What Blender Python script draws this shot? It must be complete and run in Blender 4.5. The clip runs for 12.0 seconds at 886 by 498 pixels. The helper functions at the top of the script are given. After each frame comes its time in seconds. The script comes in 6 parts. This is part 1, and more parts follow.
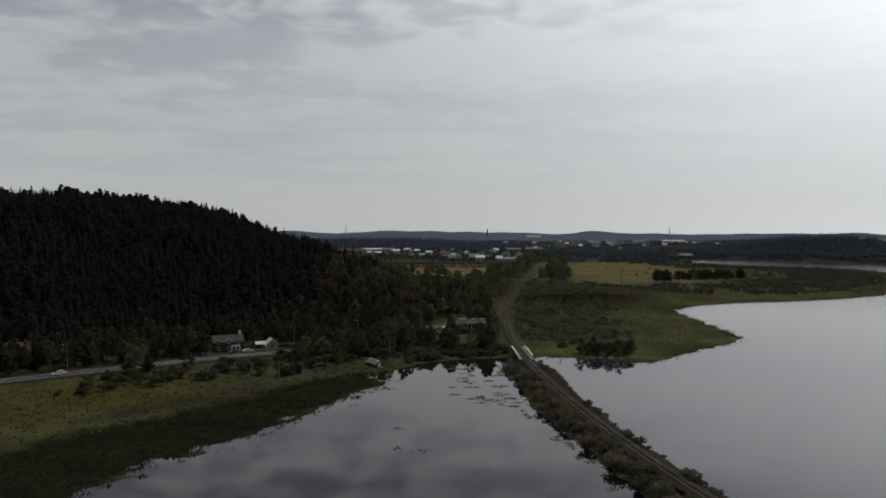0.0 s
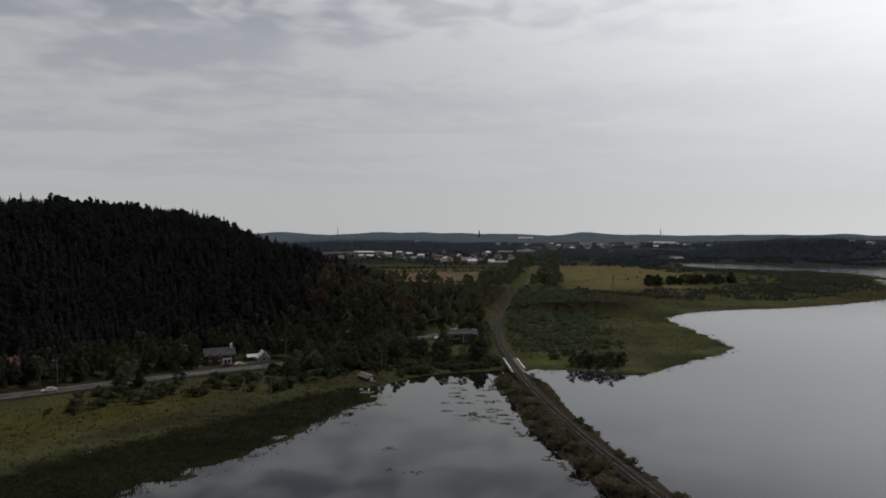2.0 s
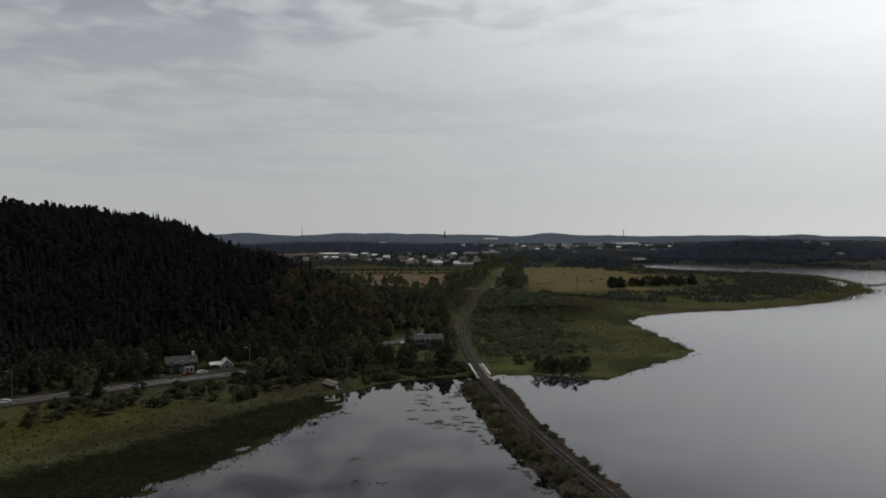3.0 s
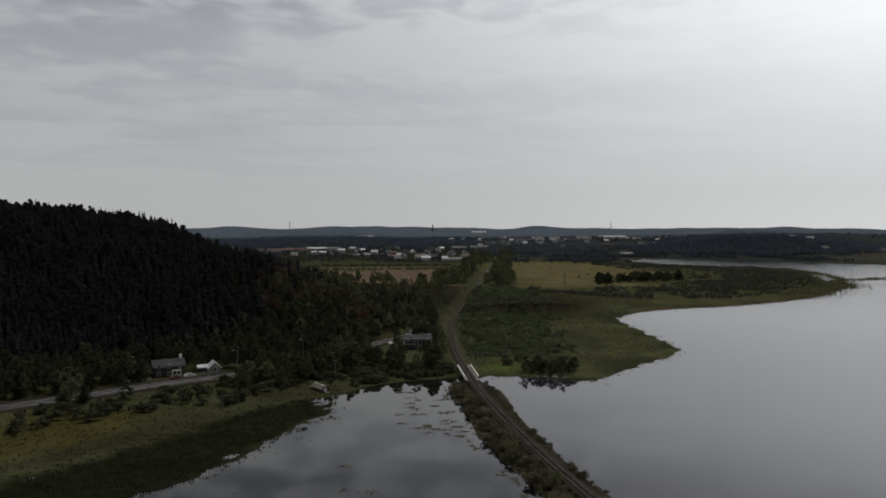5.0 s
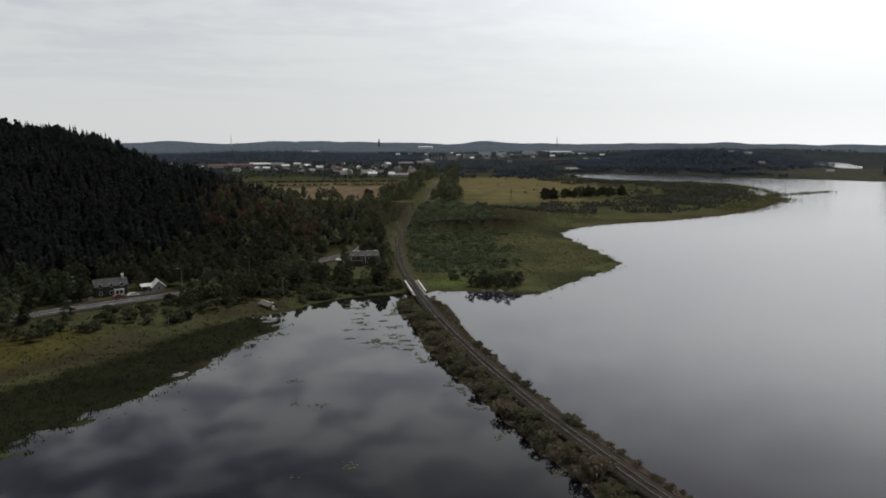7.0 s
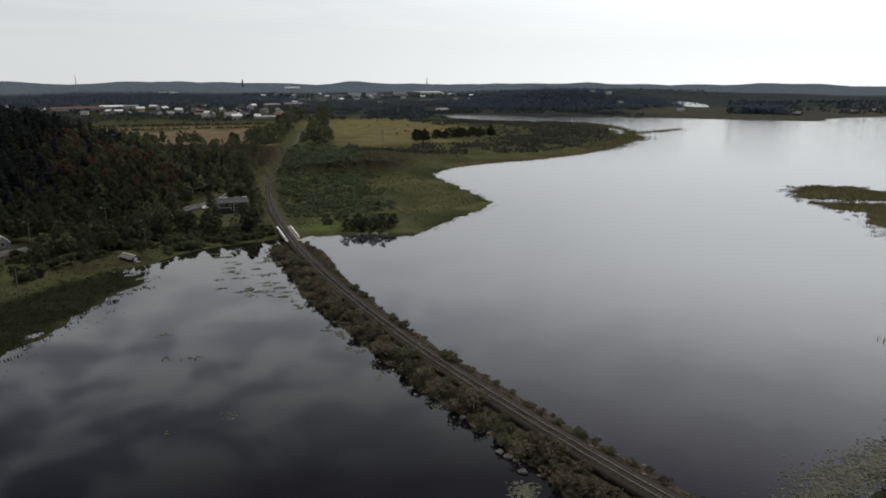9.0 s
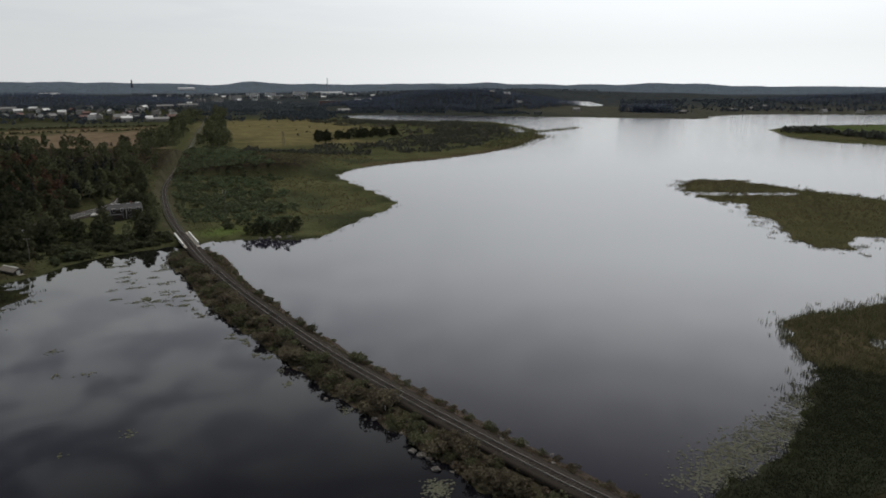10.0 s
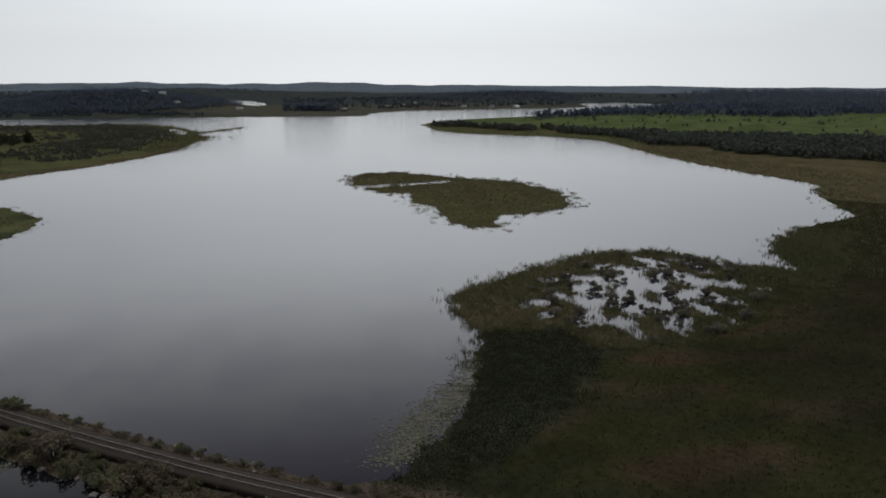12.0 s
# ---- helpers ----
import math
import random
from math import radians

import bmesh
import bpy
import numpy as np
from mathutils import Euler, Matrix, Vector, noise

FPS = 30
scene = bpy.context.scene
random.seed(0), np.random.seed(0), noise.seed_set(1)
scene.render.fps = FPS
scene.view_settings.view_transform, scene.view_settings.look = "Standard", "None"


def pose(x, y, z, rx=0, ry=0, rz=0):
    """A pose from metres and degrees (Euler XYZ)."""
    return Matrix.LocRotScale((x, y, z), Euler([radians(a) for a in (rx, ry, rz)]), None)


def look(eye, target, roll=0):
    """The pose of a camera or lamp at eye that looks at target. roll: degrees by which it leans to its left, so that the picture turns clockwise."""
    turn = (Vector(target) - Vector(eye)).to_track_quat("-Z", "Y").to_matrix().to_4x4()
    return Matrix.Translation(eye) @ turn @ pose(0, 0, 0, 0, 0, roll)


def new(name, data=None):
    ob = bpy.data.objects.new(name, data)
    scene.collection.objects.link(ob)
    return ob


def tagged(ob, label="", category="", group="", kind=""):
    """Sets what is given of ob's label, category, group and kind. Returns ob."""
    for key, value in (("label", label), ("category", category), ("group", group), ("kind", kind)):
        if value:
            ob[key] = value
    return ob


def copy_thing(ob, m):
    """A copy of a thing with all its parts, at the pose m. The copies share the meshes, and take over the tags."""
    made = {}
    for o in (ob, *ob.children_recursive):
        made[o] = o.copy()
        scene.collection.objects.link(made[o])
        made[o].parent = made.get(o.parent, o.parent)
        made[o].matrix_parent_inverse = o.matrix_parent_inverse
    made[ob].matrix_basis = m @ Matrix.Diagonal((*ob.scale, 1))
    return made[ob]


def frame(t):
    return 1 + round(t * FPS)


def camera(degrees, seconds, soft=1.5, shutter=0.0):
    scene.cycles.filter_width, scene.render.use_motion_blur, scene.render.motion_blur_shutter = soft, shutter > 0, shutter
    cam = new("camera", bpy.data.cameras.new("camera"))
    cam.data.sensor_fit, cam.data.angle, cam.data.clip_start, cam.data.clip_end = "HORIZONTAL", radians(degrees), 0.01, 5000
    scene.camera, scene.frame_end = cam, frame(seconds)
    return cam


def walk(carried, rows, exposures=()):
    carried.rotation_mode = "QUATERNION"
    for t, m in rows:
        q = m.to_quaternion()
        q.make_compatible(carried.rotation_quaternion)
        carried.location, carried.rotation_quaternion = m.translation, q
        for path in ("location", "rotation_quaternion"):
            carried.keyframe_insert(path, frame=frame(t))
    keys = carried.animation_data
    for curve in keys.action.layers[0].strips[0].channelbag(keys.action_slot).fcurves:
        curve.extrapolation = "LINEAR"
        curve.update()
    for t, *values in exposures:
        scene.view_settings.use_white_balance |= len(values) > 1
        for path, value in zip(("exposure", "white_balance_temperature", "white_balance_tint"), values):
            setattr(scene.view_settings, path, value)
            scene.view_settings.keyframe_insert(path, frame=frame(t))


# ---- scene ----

# ------------------------------------------------------------------ camera
cam = camera(63.7, 12.0, 1.8)
PATH = [(0.0, -0.48, -1.62, -0.08, 50.7), (0.5, -0.46, -1.63, -0.08, 52.0), (1.0, -0.45, -1.62, -0.05, 53.2), (1.5, -0.45, -1.59, -0.04, 54.4),
        (2.0, -1.12, -1.58, -0.03, 55.6), (2.5, -3.67, -1.56, -0.05, 56.7), (3.0, -3.89, -1.55, -0.02, 57.9), (3.2, -3.95, -1.55, 0.0, 58.3), (4.8, -4.80, -1.62, 0.08, 61.5), (5.0, -4.85, -2.16, 0.1, 61.7),
        (5.5, -4.85, -6.81, 0.08, 61.9), (6.0, -6.58, -8.53, 0.03, 62.0), (6.5, -7.98, -8.55, 0.0, 62.0), (6.7, -8.55, -8.54, 0.0, 62.0),
        (8.3, -14.95, -13.35, -0.08, 62.1), (8.5, -17.35, -13.60, -0.08, 62.1), (9.0, -19.35, -13.55, -0.06, 62.1), (9.5, -22.31, -13.55, -0.05, 62.1), (10.0, -27.07, -13.53, -0.06, 62.1),
        (10.5, -32.70, -13.53, -0.07, 62.1), (11.0, -38.74, -13.54, -0.08, 62.1), (11.5, -45.13, -13.54, -0.12, 62.1), (12.0, -53.12, -13.55, -0.15, 62.1)]
walk(cam, [(t, pose(0, 0, h, 90 + pitch, roll, yaw)) for t, yaw, pitch, roll, h in PATH],
     [(0.0, 0.0, 6500, 10), (4.8, -0.08, 6520, 10), (5.5, 0.03, 6520, 10), (6.5, 0.38, 6520, 10), (8.5, 0.62, 6500, 10), (9.5, 0.50, 6480, 10), (10.5, 0.40, 6440, 10), (12.0, 0.26, 6380, 10)])

# ------------------------------------------------------------------ light
SUN_AZ, SUN_EL = 37.0, 62.0      # degrees clockwise from +y, degrees up
world = bpy.data.worlds.new("overcast_sky")
scene.world = world
world.use_nodes = True


def build_sky():
    nt = world.node_tree
    nt.nodes.clear()
    N, L = nt.nodes.new, nt.links.new
    out = N("ShaderNodeOutputWorld")
    bg = N("ShaderNodeBackground")
    L(bg.outputs[0], out.inputs[0])
    bg.inputs[1].default_value = 0.1
    sky = N("ShaderNodeTexSky")
    sky.sky_type = "NISHITA"
    sky.sun_disc = False
    sky.sun_elevation, sky.sun_rotation = radians(SUN_EL), radians(SUN_AZ)
    tc = N("ShaderNodeTexCoord")
    sep = N("ShaderNodeSeparateXYZ")
    L(tc.outputs["Generated"], sep.inputs[0])

    def m(op, a, b=None, c=None):
        n = N("ShaderNodeMath")
        n.operation = op
        for k, v in enumerate((a, b, c)):
            if v is None:
                continue
            if isinstance(v, (int, float)):
                n.inputs[k].default_value = v
            else:
                L(v, n.inputs[k])
        return n.outputs[0]

    # the cloud deck is a plane over the place: its pattern shrinks towards the horizon
    up = m("MAXIMUM", sep.outputs[2], 0.0)
    den = m("ADD", up, 0.10)
    px, py = m("DIVIDE", sep.outputs[0], den), m("DIVIDE", sep.outputs[1], den)
    comb = N("ShaderNodeCombineXYZ")
    L(px, comb.inputs[0])
    L(py, comb.inputs[1])
    mp = N("ShaderNodeMapping")
    mp.inputs["Rotation"].default_value = (0, 0, radians(12))
    mp.inputs["Scale"].default_value = (0.72, 1.35, 1)
    mp.inputs["Location"].default_value = (2.62, -1.03, 0)
    L(comb.outputs[0], mp.inputs[0])
    big = N("ShaderNodeTexNoise")
    big.inputs["Scale"].default_value, big.inputs["Detail"].default_value, big.inputs["Roughness"].default_value = 1.25, 3, 0.4
    big.inputs["Distortion"].default_value = 0.5
    L(mp.outputs[0], big.inputs["Vector"])
    fine = N("ShaderNodeTexNoise")
    fine.inputs["Scale"].default_value, fine.inputs["Detail"].default_value = 4.6, 2.6
    fine.inputs["Distortion"].default_value = 0.35
    mp2 = N("ShaderNodeMapping")
    mp2.inputs["Rotation"].default_value = (0, 0, radians(-14))
    mp2.inputs["Scale"].default_value = (1.0, 1.15, 1)
    L(comb.outputs[0], mp2.inputs[0])
    L(mp2.outputs[0], fine.inputs["Vector"])
    part_fine = N("ShaderNodeMapRange")
    part_fine.inputs["From Min"].default_value, part_fine.inputs["From Max"].default_value = 0.10, 0.40
    part_fine.inputs["To Min"].default_value, part_fine.inputs["To Max"].default_value = 0.25, 0.55
    L(up, part_fine.inputs["Value"])
    both = N("ShaderNodeMix")
    L(part_fine.outputs[0], both.inputs["Factor"])
    L(big.outputs["Fac"], both.inputs["A"])
    L(fine.outputs["Fac"], both.inputs["B"])
    dens = both.outputs["Result"]
    ramp = N("ShaderNodeMapRange")
    ramp.inputs["From Min"].default_value, ramp.inputs["From Max"].default_value = 0.40, 0.62
    ramp.interpolation_type = "SMOOTHSTEP"
    L(dens, ramp.inputs["Value"])
    # patches fade out into an even veil low down
    fade = N("ShaderNodeMapRange")
    fade.inputs["From Min"].default_value, fade.inputs["From Max"].default_value = 0.03, 0.36
    L(up, fade.inputs["Value"])
    dark = m("MULTIPLY", ramp.outputs[0], fade.outputs[0])
    # brighter where the deck is thin
    thin = 28.0     # the thinnest, brightest cloud lies below the sun
    aside = SUN_AZ + 13
    sd = (math.sin(radians(aside)) * math.cos(radians(thin)), math.cos(radians(aside)) * math.cos(radians(thin)), math.sin(radians(thin)))
    dot = N("ShaderNodeVectorMath")
    dot.operation = "DOT_PRODUCT"
    L(tc.outputs["Generated"], dot.inputs[0])
    dot.inputs[1].default_value = sd
    glow = m("POWER", m("MAXIMUM", m("MULTIPLY_ADD", dot.outputs["Value"], 0.5, 0.5), 0.0), 10.0)
    veil = N("ShaderNodeMapRange")
    veil.inputs["From Min"].default_value, veil.inputs["From Max"].default_value, veil.inputs["To Min"].default_value = 0.04, 0.24, 0.14
    L(up, veil.inputs["Value"])
    glow = m("MULTIPLY", glow, veil.outputs[0])
    # broken streaks overhead, away from the sun
    streak = N("ShaderNodeMapRange")
    streak.inputs["From Min"].default_value, streak.inputs["From Max"].default_value = 0.38, 0.63
    streak.interpolation_type = "SMOOTHSTEP"
    L(fine.outputs["Fac"], streak.inputs["Value"])
    high = N("ShaderNodeMapRange")
    high.inputs["From Min"].default_value, high.inputs["From Max"].default_value = 0.22, 0.42
    high.interpolation_type = "SMOOTHSTEP"
    L(up, high.inputs["Value"])
    wide = m("POWER", m("MAXIMUM", m("MULTIPLY_ADD", dot.outputs["Value"], 0.5, 0.5), 0.0), 5.0)
    clear = m("MAXIMUM", m("MULTIPLY_ADD", wide, -1.1, 1.0), 0.08)
    shade = m("MULTIPLY", dark, clear)
    near_sun = m("POWER", m("MAXIMUM", m("MULTIPLY_ADD", dot.outputs["Value"], 0.5, 0.5), 0.0), 9.0)
    low = m("POWER", m("SUBTRACT", 1.0, up), 7.0)
    # gaps between the streaks are brighter than the veil, the streaks darker; overhead the deck thickens
    swing = m("MULTIPLY", m("MULTIPLY", high.outputs[0], m("MULTIPLY_ADD", streak.outputs[0], -1.0, 0.5)), clear)
    thick = N("ShaderNodeMapRange")
    thick.inputs["From Min"].default_value, thick.inputs["From Max"].default_value, thick.inputs["To Min"].default_value, thick.inputs["To Max"].default_value = 0.30, 0.52, 1.0, 0.12
    L(up, thick.inputs["Value"])
    broken = m("MULTIPLY", m("ADD", swing, 1.0), thick.outputs[0])
    lum = m("MULTIPLY", m("ADD", m("MULTIPLY_ADD", glow, 7.0, 4.5), m("MULTIPLY", m("MULTIPLY", low, near_sun), 3.5)), m("MULTIPLY", m("MULTIPLY_ADD", shade, -0.42, 1.0), broken))
    col = N("ShaderNodeMix")
    col.data_type = "RGBA"
    col.inputs["A"].default_value, col.inputs["B"].default_value = (0.975, 1.0, 1.012, 1), (0.905, 0.955, 1.11, 1)
    L(m("MINIMUM", m("ADD", shade, m("MULTIPLY", m("MULTIPLY", high.outputs[0], streak.outputs[0]), m("MULTIPLY", clear, 0.5))), 1.0), col.inputs["Factor"])
    mul = N("ShaderNodeVectorMath")
    mul.operation = "SCALE"
    L(col.outputs["Result"], mul.inputs[0])
    L(lum, mul.inputs["Scale"])
    mix = N("ShaderNodeMix")
    mix.data_type = "RGBA"
    mix.inputs["Factor"].default_value = 0.97
    L(sky.outputs[0], mix.inputs["A"])
    L(mul.outputs[0], mix.inputs["B"])
    L(mix.outputs["Result"], bg.inputs[0])


build_sky()
sun = new("sun", bpy.data.lights.new("sun", "SUN"))
sun.data.energy, sun.data.angle, sun.data.color = 1.6, radians(40), (1.0, 0.95, 0.86)
a, e = radians(SUN_AZ), radians(SUN_EL)
sun.matrix_world = look((0, 0, 300), (-math.sin(a) * math.cos(e) * 300, -math.cos(a) * math.cos(e) * 300, 300 - 300 * math.sin(e)))


# ------------------------------------------------------------------ materials
def material(name, colours, rough=0.9, scale=1.0, bump=0.3, spec=0.2, island=0.0, metal=0.0, obrand=0.0, detail=5.0):
    """Noise-mixed surface: colours = 2 or 3 base colours blended by grain and by broad patches."""
    if name.endswith(("leaves", "blades", "needles", "weed")):
        spec = 0.04
        colours = [tuple(0.88 * v + 0.12 * (0.3 * c[0] + 0.6 * c[1] + 0.1 * c[2]) for v in c) for c in colours]
    mt = bpy.data.materials.new(name)
    mt.use_nodes = True
    nt = mt.node_tree
    N, L = nt.nodes.new, nt.links.new
    b = nt.nodes["Principled BSDF"]
    tc = N("ShaderNodeTexCoord")
    n1 = N("ShaderNodeTexNoise")
    n1.inputs["Scale"].default_value, n1.inputs["Detail"].default_value, n1.inputs["Roughness"].default_value = scale, detail, 0.65
    n2 = N("ShaderNodeTexNoise")
    n2.inputs["Scale"].default_value, n2.inputs["Detail"].default_value = scale * 0.13, 3
    L(tc.outputs["Object"], n1.inputs["Vector"])
    L(tc.outputs["Object"], n2.inputs["Vector"])
    r1, r2 = N("ShaderNodeMapRange"), N("ShaderNodeMapRange")
    for r, n in ((r1, n1), (r2, n2)):
        r.inputs["From Min"].default_value, r.inputs["From Max"].default_value = 0.33, 0.67
        L(n.outputs["Fac"], r.inputs["Value"])
    m1 = N("ShaderNodeMix")
    m1.data_type = "RGBA"
    m1.inputs["A"].default_value, m1.inputs["B"].default_value = (*colours[0], 1), (*colours[1], 1)
    L(r1.outputs[0], m1.inputs["Factor"])
    last = m1.outputs["Result"]
    if len(colours) > 2:
        m2 = N("ShaderNodeMix")
        m2.data_type = "RGBA"
        m2.inputs["B"].default_value = (*colours[2], 1)
        L(last, m2.inputs["A"])
        L(r2.outputs[0], m2.inputs["Factor"])
        last = m2.outputs["Result"]
    if island or obrand:
        if island:
            g = N("ShaderNodeNewGeometry")
            src, amt = g.outputs["Random Per Island"], island
        else:
            g = N("ShaderNodeObjectInfo")
            src, amt = g.outputs["Random"], obrand
        h = N("ShaderNodeHueSaturation")
        mr = N("ShaderNodeMapRange")
        mr.inputs["To Min"].default_value, mr.inputs["To Max"].default_value = 1 - amt, 1 + amt
        L(src, mr.inputs["Value"])
        L(mr.outputs[0], h.inputs["Value"])
        L(last, h.inputs["Color"])
        last = h.outputs[0]
    L(last, b.inputs["Base Color"])
    b.inputs["Roughness"].default_value, b.inputs["Specular IOR Level"].default_value, b.inputs["Metallic"].default_value = rough, spec, metal
    if bump:
        bp = N("ShaderNodeBump")
        bp.inputs["Strength"].default_value, bp.inputs["Distance"].default_value = bump, 0.3 / scale
        L(n1.outputs["Fac"], bp.inputs["Height"])
        L(bp.outputs[0], b.inputs["Normal"])
    if name.endswith(("leaves", "blades")):      # thin leaves let some light through
        thin = N("ShaderNodeBsdfTranslucent")
        L(last, thin.inputs["Color"])
        mx = N("ShaderNodeMixShader")
        mx.inputs[0].default_value = 0.38
        L(b.outputs[0], mx.inputs[1])
        L(thin.outputs[0], mx.inputs[2])
        L(mx.outputs[0], nt.nodes["Material Output"].inputs["Surface"])
    return mt


def ground_material():
    """Grass, dry field, woodland floor and mud, blended by the zone attribute and by noise."""
    mt = bpy.data.materials.new("ground_cover")
    mt.use_nodes = True
    nt = mt.node_tree
    N, L = nt.nodes.new, nt.links.new
    b = nt.nodes["Principled BSDF"]
    at = N("ShaderNodeAttribute")
    at.attribute_name = "zone"
    tc = N("ShaderNodeTexCoord")

    def nz(scale, detail, lo, hi):
        n = N("ShaderNodeTexNoise")
        n.inputs["Scale"].default_value, n.inputs["Detail"].default_value, n.inputs["Roughness"].default_value = scale, detail, 0.7
        L(tc.outputs["Object"], n.inputs["Vector"])
        r = N("ShaderNodeMapRange")
        r.inputs["From Min"].default_value, r.inputs["From Max"].default_value, r.inputs["To Min"].default_value, r.inputs["To Max"].default_value = 0.3, 0.7, lo, hi
        L(n.outputs["Fac"], r.inputs["Value"])
        return n, r.outputs[0]

    g1, f1 = nz(0.9, 8, 0.62, 1.38)
    g2, f2 = nz(0.045, 5, 0.7, 1.3)
    mul = N("ShaderNodeMath")
    mul.operation = "MULTIPLY"
    L(f1, mul.inputs[0])
    L(f2, mul.inputs[1])
    sc = N("ShaderNodeVectorMath")
    sc.operation = "SCALE"
    L(at.outputs["Color"], sc.inputs[0])
    L(mul.outputs[0], sc.inputs["Scale"])
    L(sc.outputs[0], b.inputs["Base Color"])
    b.inputs["Roughness"].default_value, b.inputs["Specular IOR Level"].default_value = 1.0, 0.0
    bp = N("ShaderNodeBump")
    bp.inputs["Strength"].default_value, bp.inputs["Distance"].default_value = 0.5, 0.5
    L(g1.outputs["Fac"], bp.inputs["Height"])
    L(bp.outputs[0], b.inputs["Normal"])
    return mt


def water_material():
    mt = bpy.data.materials.new("lake_water")
    mt.use_nodes = True
    nt = mt.node_tree
    N, L = nt.nodes.new, nt.links.new
    b = nt.nodes["Principled BSDF"]
    b.inputs["IOR"].default_value, b.inputs["Specular IOR Level"].default_value = 1.48, 0.5
    tc = N("ShaderNodeTexCoord")
    n1 = N("ShaderNodeTexNoise")
    n1.inputs["Scale"].default_value, n1.inputs["Detail"].default_value = 1.1, 3
    L(tc.outputs["Object"], n1.inputs["Vector"])
    # the open lake east of the railway is more ruffled than the sheltered basin
    sp = N("ShaderNodeSeparateXYZ")
    L(tc.outputs["Object"], sp.inputs[0])
    w = N("ShaderNodeVectorMath")
    w.operation = "DOT_PRODUCT"
    L(tc.outputs["Object"], w.inputs[0])
    w.inputs[1].default_value = (1, 0.13, 0)
    r = N("ShaderNodeMapRange")
    r.inputs["From Min"].default_value, r.inputs["From Max"].default_value = 67, 76
    r.inputs["To Min"].default_value, r.inputs["To Max"].default_value = 0.02, 0.045
    L(w.outputs["Value"], r.inputs["Value"])
    L(r.outputs[0], b.inputs["Roughness"])
    # weedy green shallows along the western shore of the basin, peaty violet-grey water elsewhere
    off = N("ShaderNodeVectorMath")
    off.operation = "DOT_PRODUCT"
    L(tc.outputs["Object"], off.inputs[0])
    off.inputs[1].default_value = (0.82, -0.57, 0)
    weedy = N("ShaderNodeMapRange")
    weedy.interpolation_type = "SMOOTHSTEP"
    weedy.inputs["From Min"].default_value, weedy.inputs["From Max"].default_value, weedy.inputs["To Min"].default_value, weedy.inputs["To Max"].default_value = -155, -118, 1, 0
    L(off.outputs["Value"], weedy.inputs["Value"])
    basin = N("ShaderNodeMapRange")
    basin.inputs["From Min"].default_value, basin.inputs["From Max"].default_value, basin.inputs["To Min"].default_value, basin.inputs["To Max"].default_value = 262, 285, 1, 0
    L(sp.outputs[1], basin.inputs["Value"])
    both = N("ShaderNodeMath")
    both.operation = "MULTIPLY"
    L(weedy.outputs[0], both.inputs[0])
    L(basin.outputs[0], both.inputs[1])
    tint = N("ShaderNodeMix")
    tint.data_type = "RGBA"
    tint.inputs["A"].default_value, tint.inputs["B"].default_value = (0.005, 0.0047, 0.0075, 1), (0.014, 0.0155, 0.0085, 1)
    L(both.outputs[0], tint.inputs["Factor"])
    silty = N("ShaderNodeMix")
    silty.data_type = "RGBA"
    silty.inputs["B"].default_value = (0.0165, 0.0150, 0.0250, 1)
    L(tint.outputs["Result"], silty.inputs["A"])
    open_lake = N("ShaderNodeMapRange")
    open_lake.inputs["From Min"].default_value, open_lake.inputs["From Max"].default_value = 0.02, 0.045
    L(r.outputs[0], open_lake.inputs["Value"])
    L(open_lake.outputs[0], silty.inputs["Factor"])
    L(silty.outputs["Result"], b.inputs["Base Color"])
    # ripples grow on the open water further up the lake
    reach = N("ShaderNodeVectorMath")
    reach.operation = "LENGTH"
    L(tc.outputs["Object"], reach.inputs[0])
    ripple = N("ShaderNodeMapRange")
    ripple.inputs["From Min"].default_value, ripple.inputs["From Max"].default_value, ripple.inputs["To Min"].default_value, ripple.inputs["To Max"].default_value = 260, 700, 0.012, 0.34
    L(reach.outputs["Value"], ripple.inputs["Value"])
    bp = N("ShaderNodeBump")
    bp.inputs["Distance"].default_value = 0.25
    L(ripple.outputs[0], bp.inputs["Strength"])
    L(n1.outputs["Fac"], bp.inputs["Height"])
    L(bp.outputs[0], b.inputs["Normal"])
    return mt


